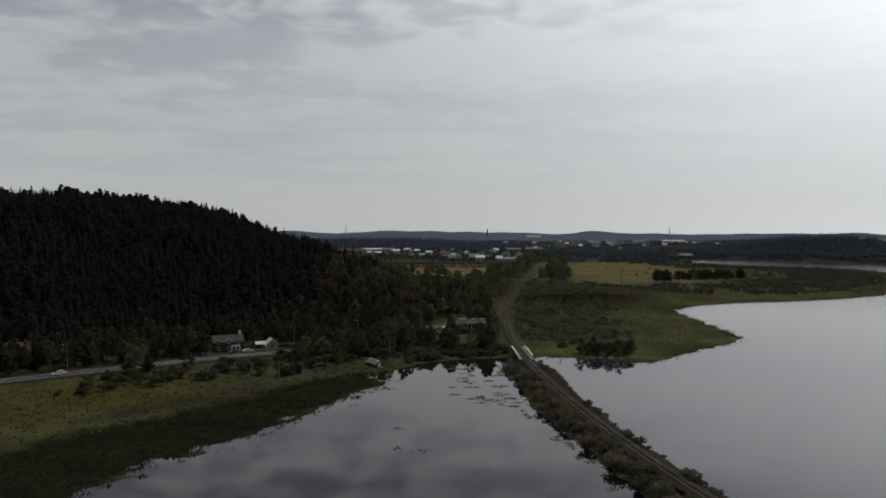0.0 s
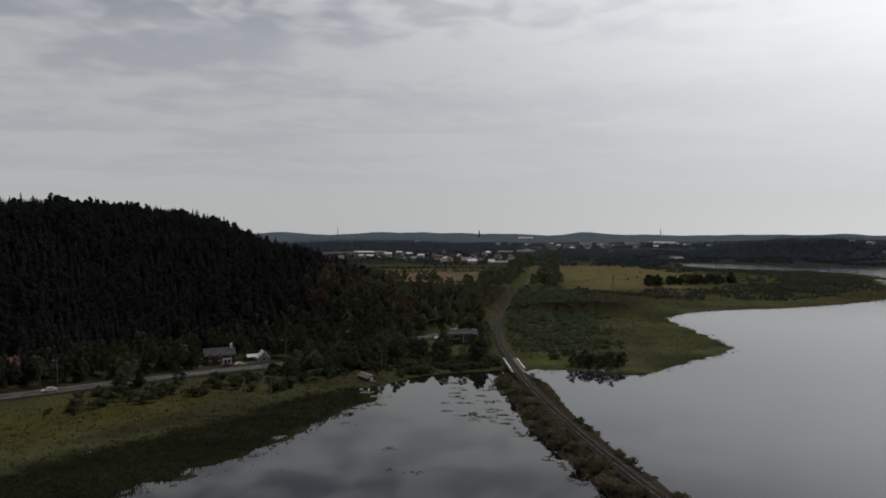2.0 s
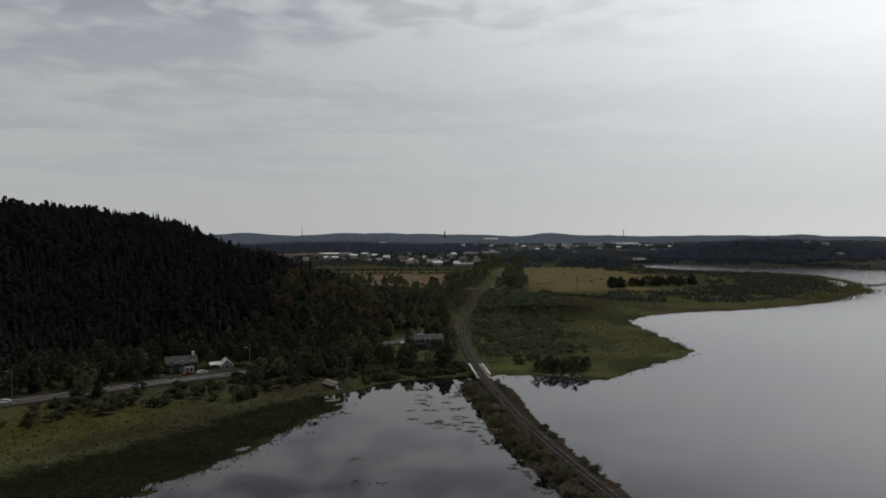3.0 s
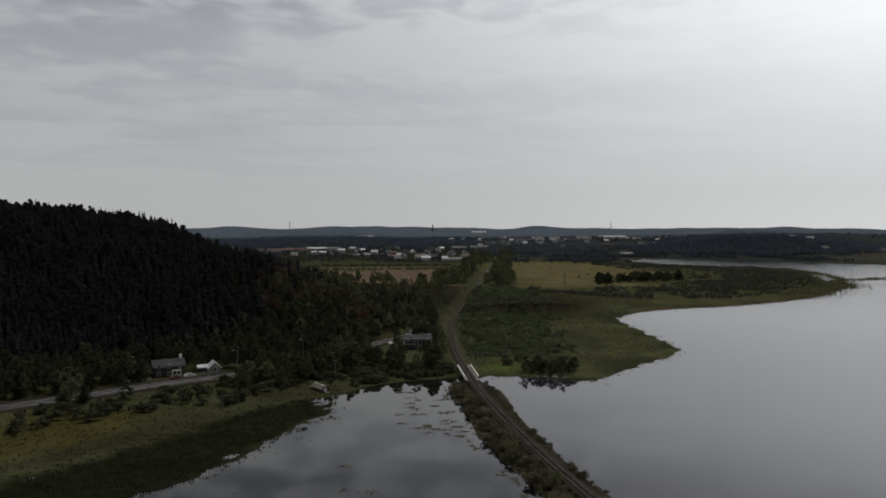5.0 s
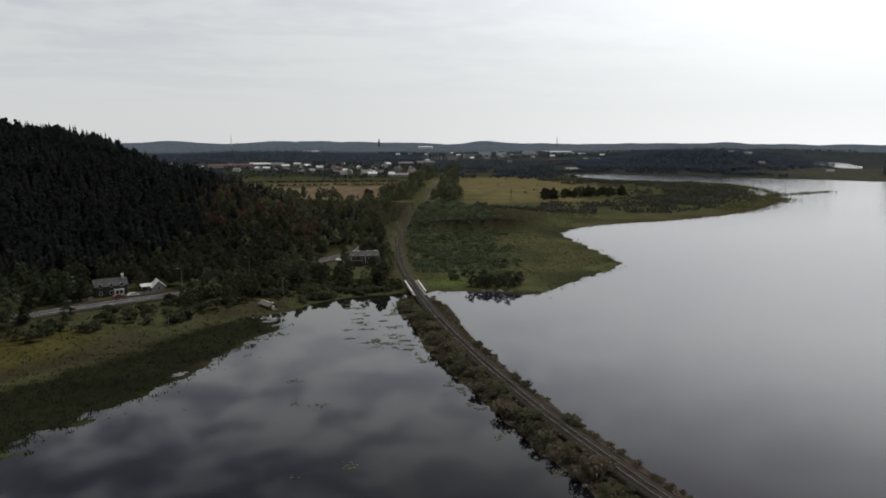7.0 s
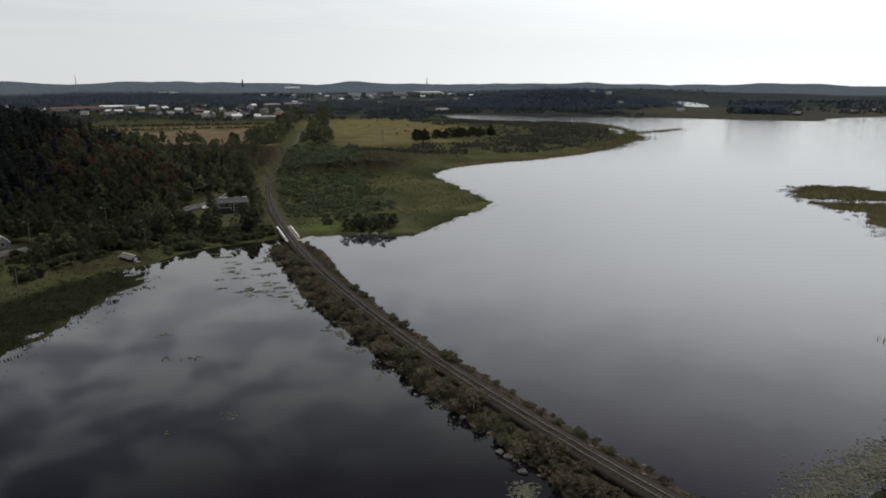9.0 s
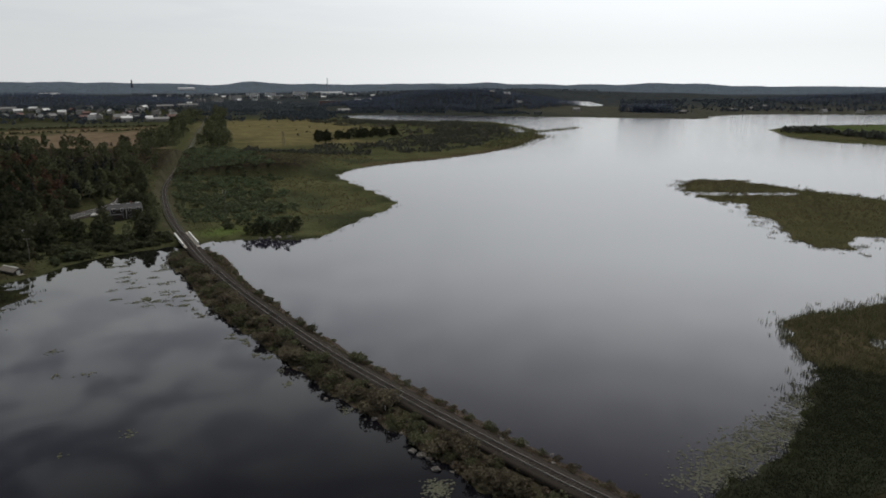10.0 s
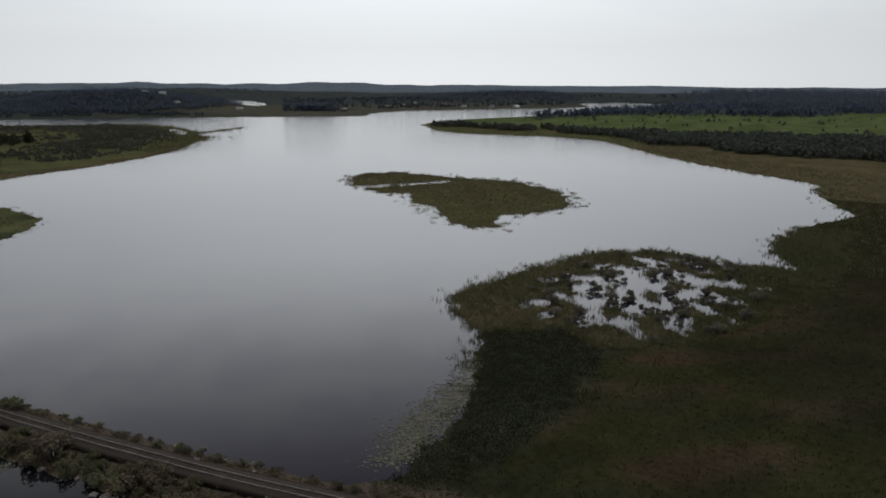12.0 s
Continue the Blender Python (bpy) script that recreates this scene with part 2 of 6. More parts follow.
M = {
    "ground": ground_material(),
    "water": water_material(),
    "asphalt": material("asphalt", [(0.055, 0.055, 0.057), (0.085, 0.085, 0.085), (0.07, 0.07, 0.07)], 0.85, 1.5, 0.2),
    "spruce": material("spruce_leaves", [(0.0202, 0.0235, 0.0247), (0.0294, 0.0331, 0.0333), (0.0277, 0.0287, 0.0294)], 0.9, 0.6, 0, island=0.0, obrand=0.3),
    # distant woods and scrub: blue-grey of aerial haze put into the leaf colour
    "hazed_wood": material("hazed_wood_leaves", [(0.0744, 0.0924, 0.1104), (0.1008, 0.1188, 0.1356), (0.0864, 0.1032, 0.1236)], 0.95, 0.02, 0, island=0.15),
    "leaf": material("birch_leaves", [(0.087, 0.1112, 0.0581), (0.1572, 0.1766, 0.087), (0.1354, 0.1354, 0.075)], 0.8, 0.5, 0, obrand=0.35),
    "willow": material("willow_leaves", [(0.084, 0.098, 0.052), (0.138, 0.146, 0.078), (0.124, 0.112, 0.070)], 0.85, 0.7, 0, obrand=0.35),
    "alder": material("alder_leaves", [(0.0336, 0.0445, 0.0247), (0.0613, 0.0732, 0.0396), (0.0495, 0.0544, 0.0316)], 0.85, 0.5, 0, obrand=0.3),
    "thicket": material("thicket_leaves", [(0.0572, 0.0721, 0.0397), (0.1043, 0.1192, 0.0621), (0.0869, 0.0894, 0.0522)], 0.85, 0.5, 0, obrand=0.3),
    # conifers across the lake, bluish distance haze mixed into the base colour
    "hazed_conifer": material("hazed_conifer_leaves", [(0.0786, 0.102, 0.148), (0.0937, 0.1179, 0.1675)], 0.95, 0.02, 0, island=0.1),
    "far_scrub": material("far_scrub_leaves", [(0.120, 0.128, 0.088), (0.165, 0.168, 0.112), (0.150, 0.136, 0.104)], 0.95, 0.05, 0, island=0.2),
    "far_alder": material("far_alder_leaves", [(0.077, 0.0924, 0.0814), (0.1078, 0.121, 0.099), (0.0968, 0.1034, 0.088)], 0.95, 0.05, 0, island=0.25),
    "dark_scrub": material("dark_scrub_leaves", [(0.092, 0.102, 0.080), (0.124, 0.132, 0.100), (0.110, 0.108, 0.090)], 0.95, 0.05, 0, island=0.2),
    "brush": material("pale_willow_leaves", [(0.0995, 0.1375, 0.0716), (0.1443, 0.1873, 0.0968), (0.122, 0.1446, 0.0813)], 0.9, 0.12, 0, island=0.25),
    "marsh_willow": material("marsh_willow_leaves", [(0.1225, 0.1155, 0.0875), (0.1837, 0.168, 0.1295), (0.154, 0.1365, 0.112)], 0.9, 0.5, 0, obrand=0.3),
    "scrub": material("dry_scrub_leaves", [(0.110, 0.104, 0.066), (0.165, 0.150, 0.100), (0.150, 0.112, 0.082)], 0.9, 0.5, 0, obrand=0.35),
    "rust": material("rusty_leaves", [(0.1438, 0.0777, 0.056), (0.2, 0.1134, 0.08), (0.1313, 0.0882, 0.06)], 0.9, 0.3, 0, island=0.3),
    "marsh_sedge": material("marsh_sedge_blades", [(0.0385, 0.0426, 0.018), (0.0558, 0.0541, 0.0238), (0.0525, 0.041, 0.0254)], 0.9, 0.06, 0, island=0.3),
    # farthest forest, its light blue is haze painted into the leaves
    "hazed_ridge": material("hazed_ridge_leaves", [(0.1463, 0.1888, 0.2525), (0.1723, 0.2148, 0.2808)], 0.95, 0.01, 0, island=0.12),
    "reed": material("reed_blades", [(0.1188, 0.1166, 0.055), (0.1738, 0.1562, 0.0814), (0.11, 0.1188, 0.055)], 0.85, 0.15, 0, island=0.3),
    "sedge": material("sedge_blades", [(0.120, 0.126, 0.056), (0.170, 0.160, 0.075), (0.155, 0.122, 0.072)], 0.85, 0.08, 0, island=0.3),
    "bulrush": material("bulrush_blades", [(0.0339, 0.0424, 0.0227), (0.0453, 0.0547, 0.0283), (0.0406, 0.0471, 0.0264)], 0.7, 0.1, 0, island=0.12),
    "lily": material("lily_leaves", [(0.13, 0.14, 0.10), (0.21, 0.21, 0.155), (0.15, 0.155, 0.11)], 0.5, 0.4, 0, spec=0.4, island=0.3),
    "weed": material("floating_weed", [(0.075, 0.081, 0.051), (0.1275, 0.129, 0.081)], 0.6, 0.4, 0, island=0.3),
    "rock": material("granite", [(0.085, 0.080, 0.076), (0.19, 0.18, 0.17), (0.125, 0.117, 0.11)], 0.9, 1.2, 0.5, obrand=0.3),
    "ballast": material("ballast_stone", [(0.0288, 0.0248, 0.0224), (0.0624, 0.0536, 0.0472), (0.0448, 0.0384, 0.0336)], 0.95, 4.0, 0.6, spec=0.03),
    "track_bed": material("weedy_track_bed", [(0.059, 0.0574, 0.0426), (0.0886, 0.0853, 0.0656), (0.0574, 0.064, 0.0377)], 0.95, 1.2, 0.4, spec=0.03),
    "steel": material("rail_steel", [(0.15, 0.138, 0.128), (0.23, 0.218, 0.205)], 0.6, 2.0, 0.05, spec=0.3),
    "sleeper": material("creosoted_wood", [(0.0484, 0.0437, 0.0406), (0.0858, 0.0788, 0.0733)], 0.95, 3.0, 0.2, spec=0.04, obrand=0.3),
    "concrete": material("weathered_concrete", [(0.20, 0.19, 0.18), (0.32, 0.31, 0.29), (0.25, 0.24, 0.22)], 0.9, 1.5, 0.3, obrand=0.2),
    "white": material("white_paint", [(0.72, 0.72, 0.70), (0.84, 0.84, 0.82), (0.78, 0.78, 0.76)], 0.6, 1.0, 0.05),
    "cream": material("cream_render", [(0.44, 0.35, 0.25), (0.54, 0.44, 0.32), (0.5, 0.4, 0.29)], 0.8, 0.8, 0.1),
    "grey_wall": material("grey_boards", [(0.30, 0.29, 0.28), (0.42, 0.41, 0.39), (0.36, 0.35, 0.33)], 0.85, 0.8, 0.1, obrand=0.35),
    "dark_wall": material("dark_timber", [(0.040, 0.036, 0.034), (0.085, 0.078, 0.072), (0.06, 0.055, 0.05)], 0.9, 1.2, 0.3),
    "brick": material("red_brick", [(0.20, 0.10, 0.075), (0.30, 0.16, 0.12), (0.25, 0.13, 0.10)], 0.9, 1.0, 0.2),
    "roof": material("grey_sheet_roof", [(0.11, 0.115, 0.12), (0.20, 0.20, 0.205), (0.15, 0.15, 0.155)], 0.6, 0.8, 0.1, obrand=0.4),
    "roof_dark": material("dark_sheet_roof", [(0.035, 0.036, 0.040), (0.075, 0.076, 0.08)], 0.7, 0.8, 0.1),
    "roof_white": material("pale_sheet_roof", [(0.62, 0.64, 0.66), (0.78, 0.79, 0.80)], 0.5, 0.5, 0.05),
    "roof_red": material("red_sheet_roof", [(0.095, 0.045, 0.04), (0.15, 0.075, 0.065)], 0.6, 0.8, 0.1),
    "glass": material("window_glass", [(0.02, 0.023, 0.026), (0.03, 0.033, 0.036)], 0.08, 0.5, 0, spec=0.7),
    "pole": material("weathered_pole", [(0.13, 0.115, 0.10), (0.22, 0.20, 0.18)], 0.9, 2.0, 0.2),
    "galvanised": material("galvanised_steel", [(0.30, 0.31, 0.32), (0.42, 0.43, 0.44)], 0.5, 2.0, 0.05, metal=0.4),
    "timber": material("bleached_timber", [(0.26, 0.24, 0.21), (0.42, 0.40, 0.36)], 0.9, 2.5, 0.2),
    "car_white": material("white_car_paint", [(0.70, 0.70, 0.70), (0.76, 0.76, 0.76)], 0.25, 1.0, 0, spec=0.5),
    "car_dark": material("dark_car_paint", [(0.03, 0.03, 0.035), (0.04, 0.04, 0.045)], 0.25, 1.0, 0, spec=0.5),
    "car_red": material("red_car_paint", [(0.16, 0.045, 0.04), (0.19, 0.05, 0.045)], 0.25, 1.0, 0, spec=0.5),
    "rubber": material("tyre_rubber", [(0.015, 0.015, 0.015), (0.025, 0.025, 0.025)], 0.9, 4.0, 0),
    "marking": material("road_paint", [(0.45, 0.45, 0.44), (0.6, 0.6, 0.58)], 0.8, 3.0, 0),
    "bark": material("grey_bark", [(0.08, 0.07, 0.06), (0.16, 0.15, 0.13)], 0.95, 3.0, 0.4),
}

# ------------------------------------------------------------------ mesh helpers
def mesh_of(name, verts, faces, mat, smooth=False):
    """Mesh from arrays; faces all with the same number of corners, or a list of such arrays."""
    me = bpy.data.meshes.new(name)
    me.from_pydata(np.asarray(verts, dtype=float).tolist(), [], [list(map(int, f)) for f in faces])
    if smooth:
        me.polygons.foreach_set("use_smooth", [True] * len(me.polygons))
    me.materials.append(mat)
    me.update()
    return me


def fast_mesh(name, verts, faces, mat, smooth=False):
    """Large mesh from numpy arrays, faces (n, 3) or (n, 4)."""
    me = bpy.data.meshes.new(name)
    verts, faces = np.ascontiguousarray(verts, dtype=np.float32), np.ascontiguousarray(faces, dtype=np.int32)
    n, k = faces.shape
    me.vertices.add(len(verts))
    me.vertices.foreach_set("co", verts.ravel())
    me.loops.add(n * k)
    me.loops.foreach_set("vertex_index", faces.ravel())
    me.polygons.add(n)
    me.polygons.foreach_set("loop_start", np.arange(0, n * k, k, dtype=np.int32))
    if smooth:
        me.polygons.foreach_set("use_smooth", np.ones(n, dtype=bool))
    me.materials.append(mat)
    me.update(calc_edges=True)
    me.validate()
    return me


def part(name, me, parent, label="", m=None):
    """Link a mesh as one object under a thing or a part."""
    ob = new(name, me)
    ob.parent = parent
    if m is not None:
        ob.matrix_basis = m
    if label:
        tagged(ob, label)
    return ob


def thing(name, m, label, category, group="", kind=""):
    ob = new(name)
    ob.empty_display_size = 0.5
    ob.matrix_basis = m
    return tagged(ob, label, category, group, kind)


def box_bm(bm, x0, y0, z0, x1, y1, z1):
    vs = [bm.verts.new(p) for p in ((x0, y0, z0), (x1, y0, z0), (x1, y1, z0), (x0, y1, z0), (x0, y0, z1), (x1, y0, z1), (x1, y1, z1), (x0, y1, z1))]
    for f in ((3, 2, 1, 0), (4, 5, 6, 7), (0, 1, 5, 4), (1, 2, 6, 5), (2, 3, 7, 6), (3, 0, 4, 7)):
        bm.faces.new([vs[i] for i in f])


def bm_mesh(name, bm, mat):
    me = bpy.data.meshes.new(name)
    bm.normal_update()
    bm.to_mesh(me)
    bm.free()
    me.materials.append(mat)
    return me


def box_mesh(name, mat, *boxes):
    bm = bmesh.new()
    for b in boxes:
        box_bm(bm, *b)
    return bm_mesh(name, bm, mat)


# ------------------------------------------------------------------ the plan: shores, railway, road
def smooth_line(pts, n=6, closed=False):
    """Catmull-Rom curve through the points, n steps a span."""
    p = np.array(pts, float)
    if closed:
        q = np.vstack([p[-1:], p, p[:2]])
    else:
        q = np.vstack([2 * p[0] - p[1], p, 2 * p[-1] - p[-2]])
    out = []
    for i in range(1, len(q) - 2):
        for t in np.linspace(0, 1, n, endpoint=False):
            a0, a1, a2, a3 = q[i - 1], q[i], q[i + 1], q[i + 2]
            out.append(0.5 * (2 * a1 + (a2 - a0) * t + (2 * a0 - 5 * a1 + 4 * a2 - a3) * t * t + (3 * a1 - a0 - 3 * a2 + a3) * t ** 3))
    if not closed:
        out.append(p[-1])
    return np.array(out)


RAIL_PLAN = [(170, -260), (128, -130), (96, -45), (77.5, 20), (66, 64), (61.6, 79), (58.8, 89), (56.0, 100), (52.8, 113), (49.2, 129), (46.0, 145), (42.6, 166), (39.4, 190), (36.6, 216), (34.6, 246), (33.8, 272),
             (33.4, 305), (34.6, 350), (40.8, 418), (54.5, 490), (75, 590), (115, 800), (158, 1026), (200, 1250), (260, 1570)]
RAIL = smooth_line(RAIL_PLAN, 8)
ROAD = smooth_line([(-420, 40), (-260, 140), (-180, 197), (-139, 228), (-103, 254.5), (-80, 270.5), (-53, 287), (-30, 309), (-18, 330), (-8, 346), (10.4, 370), (17, 384), (20, 402)], 6)
EMB_LEFT = [(34, 267), (27, 266), (23.5, 258), (25.9, 227), (27.9, 195), (33.7, 164), (38.3, 140), (41, 125), (45.6, 107), (49, 89), (54, 68), (64, 30), (82, -25), (112, -110), (150, -240)]
EMB_RIGHT = [(70, 72), (66, 84), (62.5, 97), (58.6, 112), (52.5, 140), (48.6, 157), (44.9, 185), (42.7, 220), (43.2, 248), (41, 261), (36, 267)]
NORTH_RIGHT = [(39, 281), (48, 279.5), (62, 276), (80, 268), (101.7, 289), (138, 323), (144, 355), (147, 426), (155, 450), (187, 480), (262, 502), (340, 543), (409, 607),
               (450, 640), (470, 690), (500, 745), (525, 845), (514, 918), (420, 988), (389, 1101), (396, 1140)]
FAR_SHORE = [(440, 1150), (565, 1085), (660, 993), (740, 915), (860, 812), (930, 850), (1014, 871), (1139, 834), (1359, 704), (1460, 700), (1511, 715), (1600, 790), (1722, 804), (1790, 720), (1760, 600)]
EAST_SHORE = [(1652, 556), (1579, 544), (1302, 600), (1128, 584), (988, 611), (879, 636), (766, 612), (742, 590), (670, 490), (683, 386), (674, 310), (578, 215), (534, 164), (504, 121),
              (473, 77), (434, 69), (393, 51), (372, 43), (339, 54), (300, 58), (288, 58), (270, 52), (254, 42)]
MARSH_SHORE = [(249, 60), (252, 82), (248, 94), (233, 107), (189, 116), (165, 117), (153, 110), (140, 94), (131, 85), (119, 78), (97, 70), (80, 66)]
SHORE_LEFT = [(32, 280), (28, 278), (15, 275), (2, 272), (-12, 259), (-23, 250), (-32, 245), (-45, 226), (-57, 207), (-68, 194), (-80, 184), (-90, 168), (-96, 150), (-115, 118), (-180, 60), (-330, -40), (-500, -240)]
ISLAND = [(322, 319), (360, 315), (368, 269), (376, 231), (362, 193), (329, 159), (299, 159), (270, 166), (253, 155), (244, 166), (246, 183), (271, 219), (291, 251), (294, 279)]
LAKE = np.vstack([smooth_line(EMB_RIGHT + [(36, 280)], 4), smooth_line(NORTH_RIGHT, 4), smooth_line(FAR_SHORE, 4), smooth_line(EAST_SHORE, 4), smooth_line(MARSH_SHORE, 4)])
BASIN = np.vstack([smooth_line(EMB_LEFT, 4)[::-1], smooth_line(SHORE_LEFT, 4)])
CHANNEL = np.array([(24, 266), (43, 266), (43, 280), (24, 279)])
POND = smooth_line([(960, 1440), (945, 1375), (1000, 1322), (1050, 1290), (1125, 1390), (1215, 1550), (1170, 1640), (1080, 1590)], 4, True)
ISLE = smooth_line(ISLAND, 4, True)


def seg_dist(px, py, line, closed=False):
    """Distance of points to a polyline, and how far along it (index) the nearest point is."""
    best, where = np.full(px.shape, 1e9), np.zeros(px.shape)
    n = len(line)
    for i in range(n if closed else n - 1):
        ax, ay = line[i]
        bx, by = line[(i + 1) % n]
        dx, dy = bx - ax, by - ay
        l2 = dx * dx + dy * dy
        if l2 < 1e-9:
            continue
        t = np.clip(((px - ax) * dx + (py - ay) * dy) / l2, 0, 1)
        d = np.hypot(px - ax - t * dx, py - ay - t * dy)
        w = d < best
        best[w] = d[w]
        where[w] = (i + t)[w]
    return best, where


def inside(px, py, poly):
    res = np.zeros(px.shape, bool)
    n = len(poly)
    for i in range(n):
        ax, ay = poly[i]
        bx, by = poly[(i + 1) % n]
        if ay == by:
            continue
        c = ((ay > py) != (by > py)) & (px < (bx - ax) * (py - ay) / (by - ay) + ax)
        res ^= c
    return res


def shore(px, py, poly):
    """Signed distance, positive inside."""
    d, _ = seg_dist(px, py, poly, True)
    return np.where(inside(px, py, poly), d, -d)


def wave(px, py, size, seed):
    """Cheap smooth noise, about -1 to 1: sums of turned sines."""
    rs = np.random.RandomState(seed)
    out = np.zeros(np.shape(px))
    for k in range(7):
        a, ph, s = rs.uniform(0, 2 * math.pi), rs.uniform(0, 6.28, 2), rs.uniform(0.6, 1.7) * 2 * math.pi / size
        u = px * math.cos(a) + py * math.sin(a)
        v = -px * math.sin(a) + py * math.cos(a)
        out = out + np.sin(u * s + ph[0] + 1.3 * np.sin(v * s * 0.6 + ph[1]))
    return out / 3.2


def smoothstep(a, b, x):
    t = np.clip((x - a) / (b - a), 0, 1)
    return t * t * (3 - 2 * t)


BULRUSH_EAST = np.array([(77, 66), (98, 70.5), (119, 79), (132, 88), (141, 92), (154, 78), (147, 65), (128, 59), (108, 57), (92, 58), (80, 61)], float)
BULRUSH_WEST = np.array([(-24, 251), (-15, 240), (-18, 228), (-24, 215), (-31.5, 199), (-41.5, 177), (-52, 162), (-61, 151), (-65, 136), (-73, 108), (-127, 57),
                         (-152, 79), (-104, 152), (-91, 174), (-70, 198), (-49, 226), (-38, 245)], float)
CREST = np.array([(-900, 180), (-520, 300), (-368, 368), (-250, 433), (-220, 465), (-181, 486), (-148, 462), (-122, 432), (-100, 424), (-82, 428), (-61, 432), (-24, 440), (10, 446)], float)
CREST_H = np.array([62, 61, 60, 59.5, 59.5, 55.5, 47.5, 41, 36.5, 33, 28, 13, 1], float)
CREST_FRONT = np.array([230, 220, 210, 200, 205, 205, 180, 140, 122, 112, 100, 88, 80], float)      # reach of the slope towards the lake
MARSH_HOLES = (202, 75)


def land(px, py):
    """Distance inland from the nearest water (negative over water)."""
    w = np.maximum(np.maximum(shore(px, py, LAKE), shore(px, py, BASIN)), shore(px, py, CHANNEL))
    w = np.maximum(w, shore(px, py, POND))
    d = -w
    d = np.maximum(d, shore(px, py, ISLE) - 3.5 + 3.5 * wave(px, py, 30, 88) + 1.5 * wave(px, py, 9, 82))
    rough = wave(px, py, 17, 1) * 1.2 + wave(px, py, 6, 2) * 0.6
    near_rail, _ = seg_dist(px, py, RAIL)
    d = d + rough * np.where(near_rail < 14, 0.35, 1.0)
    # open leads in the island's reeds and behind the tip of the cape
    for lead, w in ((np.array([(292, 285), (307, 280), (324, 270), (346, 259)], float), 5.5), (np.array([(497, 782), (482, 738), (462, 704)], float), 8.0)):
        ld, _ = seg_dist(px, py, lead)
        d = np.where(ld < w * 1.6, np.minimum(d, ld - w + 2.0 * wave(px, py, 11, 99)), d)
    # mats of bulrush in the shallows, ragged towards the open water
    for mat, soft in ((BULRUSH_EAST, 0.5), (BULRUSH_WEST, 1.6)):
        rush = shore(px, py, mat) - soft + 2.4 * wave(px, py, 10, 83) + 1.8 * wave(px, py, 5, 84)
        d = np.maximum(d, np.minimum(rush, 0.9))
    # flooded pools in the reed marsh
    u, v = (px - MARSH_HOLES[0]) / 45, (py - MARSH_HOLES[1]) / 28
    pool = (1 - (u * u + v * v)) * 1.2 + wave(px, py, 19, 5) * 0.8 + wave(px, py, 7, 6) * 0.35 - 0.35
    d = np.where((u * u + v * v) < 1.6, np.minimum(d, -pool * 3), d)
    return d


def height(px, py):
    px, py = np.asarray(px, float), np.asarray(py, float)
    d = land(px, py)
    z = np.where(d > 0, 0.15 + 0.9 * (1 - np.exp(-d / 45)) + 0.15 * wave(px, py, 40, 7) * np.minimum(d / 20, 1), np.maximum(d * 0.3, -2.0))
    # the wooded ridge
    cd, cw = seg_dist(px, py, CREST)
    ch, reach, total = np.zeros(px.shape), np.zeros(px.shape), np.zeros(px.shape)
    for t in np.arange(0, len(CREST) - 0.9, 0.25):      # crest height and reach, blended from the nearer stretches
        i = np.arange(len(CREST))
        k = 1 / ((px - np.interp(t, i, CREST[:, 0])) ** 2 + (py - np.interp(t, i, CREST[:, 1])) ** 2 + 120) ** 2
        ch, reach, total = ch + k * np.interp(t, i, CREST_H), reach + k * np.interp(t, i, CREST_FRONT), total + k
    ch, reach = ch / total, reach / total
    side = np.where(py < np.interp(px, CREST[:, 0], CREST[:, 1]), reach, 230.0)
    hill = ch * (1 - smoothstep(0, 1, cd / side)) ** 1.0
    z = z + np.where(d > 0, hill * smoothstep(2, 30, d), 0)
    far = np.hypot(px, py)
    # low ground north of the ridge, gentle swells
    z = z + np.where(d > 0, smoothstep(40, 400, d) * (1.5 + 1.5 * wave(px, py, 380, 9)), 0)
    # wooded hills across the lake
    for hx, hy, hz, sa, sb, turn in ((700, 1286, 34, 185, 85, -26), (1420, 1800, 12, 330, 90, -40), (1560, 960, 19, 230, 100, -57), (1800, 1180, 14, 420, 130, -56), (2050, 330, 20, 700, 420, -78), (-150, 1860, 17, 330, 120, 6),
                                     (1500, 2250, 16, 500, 160, -33)):
        c, s = math.cos(radians(turn)), math.sin(radians(turn))
        u, v = (px - hx) * c + (py - hy) * s, -(px - hx) * s + (py - hy) * c
        z = z + np.where(d > 0, hz * np.exp(-(u / sa) ** 2 - (v / sb) ** 2) * smoothstep(5, 90, d), 0)
    # far ridges
    ridge = smoothstep(2700, 3700, far) * (17 + 10 * wave(px, py, 1300, 11) + 5 * wave(px, py, 420, 12))
    az = np.degrees(np.arctan2(px, py))
    ridge = ridge * (1 - 0.5 * smoothstep(42, 60, az)) + 6 * smoothstep(2900, 3700, far) * smoothstep(14, 0, az)
    z = z + ridge * smoothstep(4850, 4500, far)
    c = ((px - 850) / 115) ** 2 + ((py - 3800) / 220) ** 2
    z = z + 22 * np.exp(-c)
    # railway bank
    rd, rw = seg_dist(px, py, RAIL)
    bank = 1.45 - np.maximum(rd - 2.4, 0) * 0.34
    gap = (py > 266.5) & (py < 280) & (rd < 30)
    z = np.where((d > -2) & ~gap & (rd < 8), np.maximum(z, bank), z)
    z = np.where((py > 280) & (rd < 9) & (d > 0), np.where(rd < 3.2, 1.45, np.maximum(z, 1.45 - (rd - 3.2) * 0.25)), z)
    yard = smoothstep(46, 12, np.hypot(px + 156, py - 262))
    z = z * (1 - yard) + 2.6 * yard
    # road bed
    od, _ = seg_dist(px, py, ROAD)
    road_z = 1.9
    k = smoothstep(13, 5, od)
    z = z * (1 - k) + road_z * k
    return z


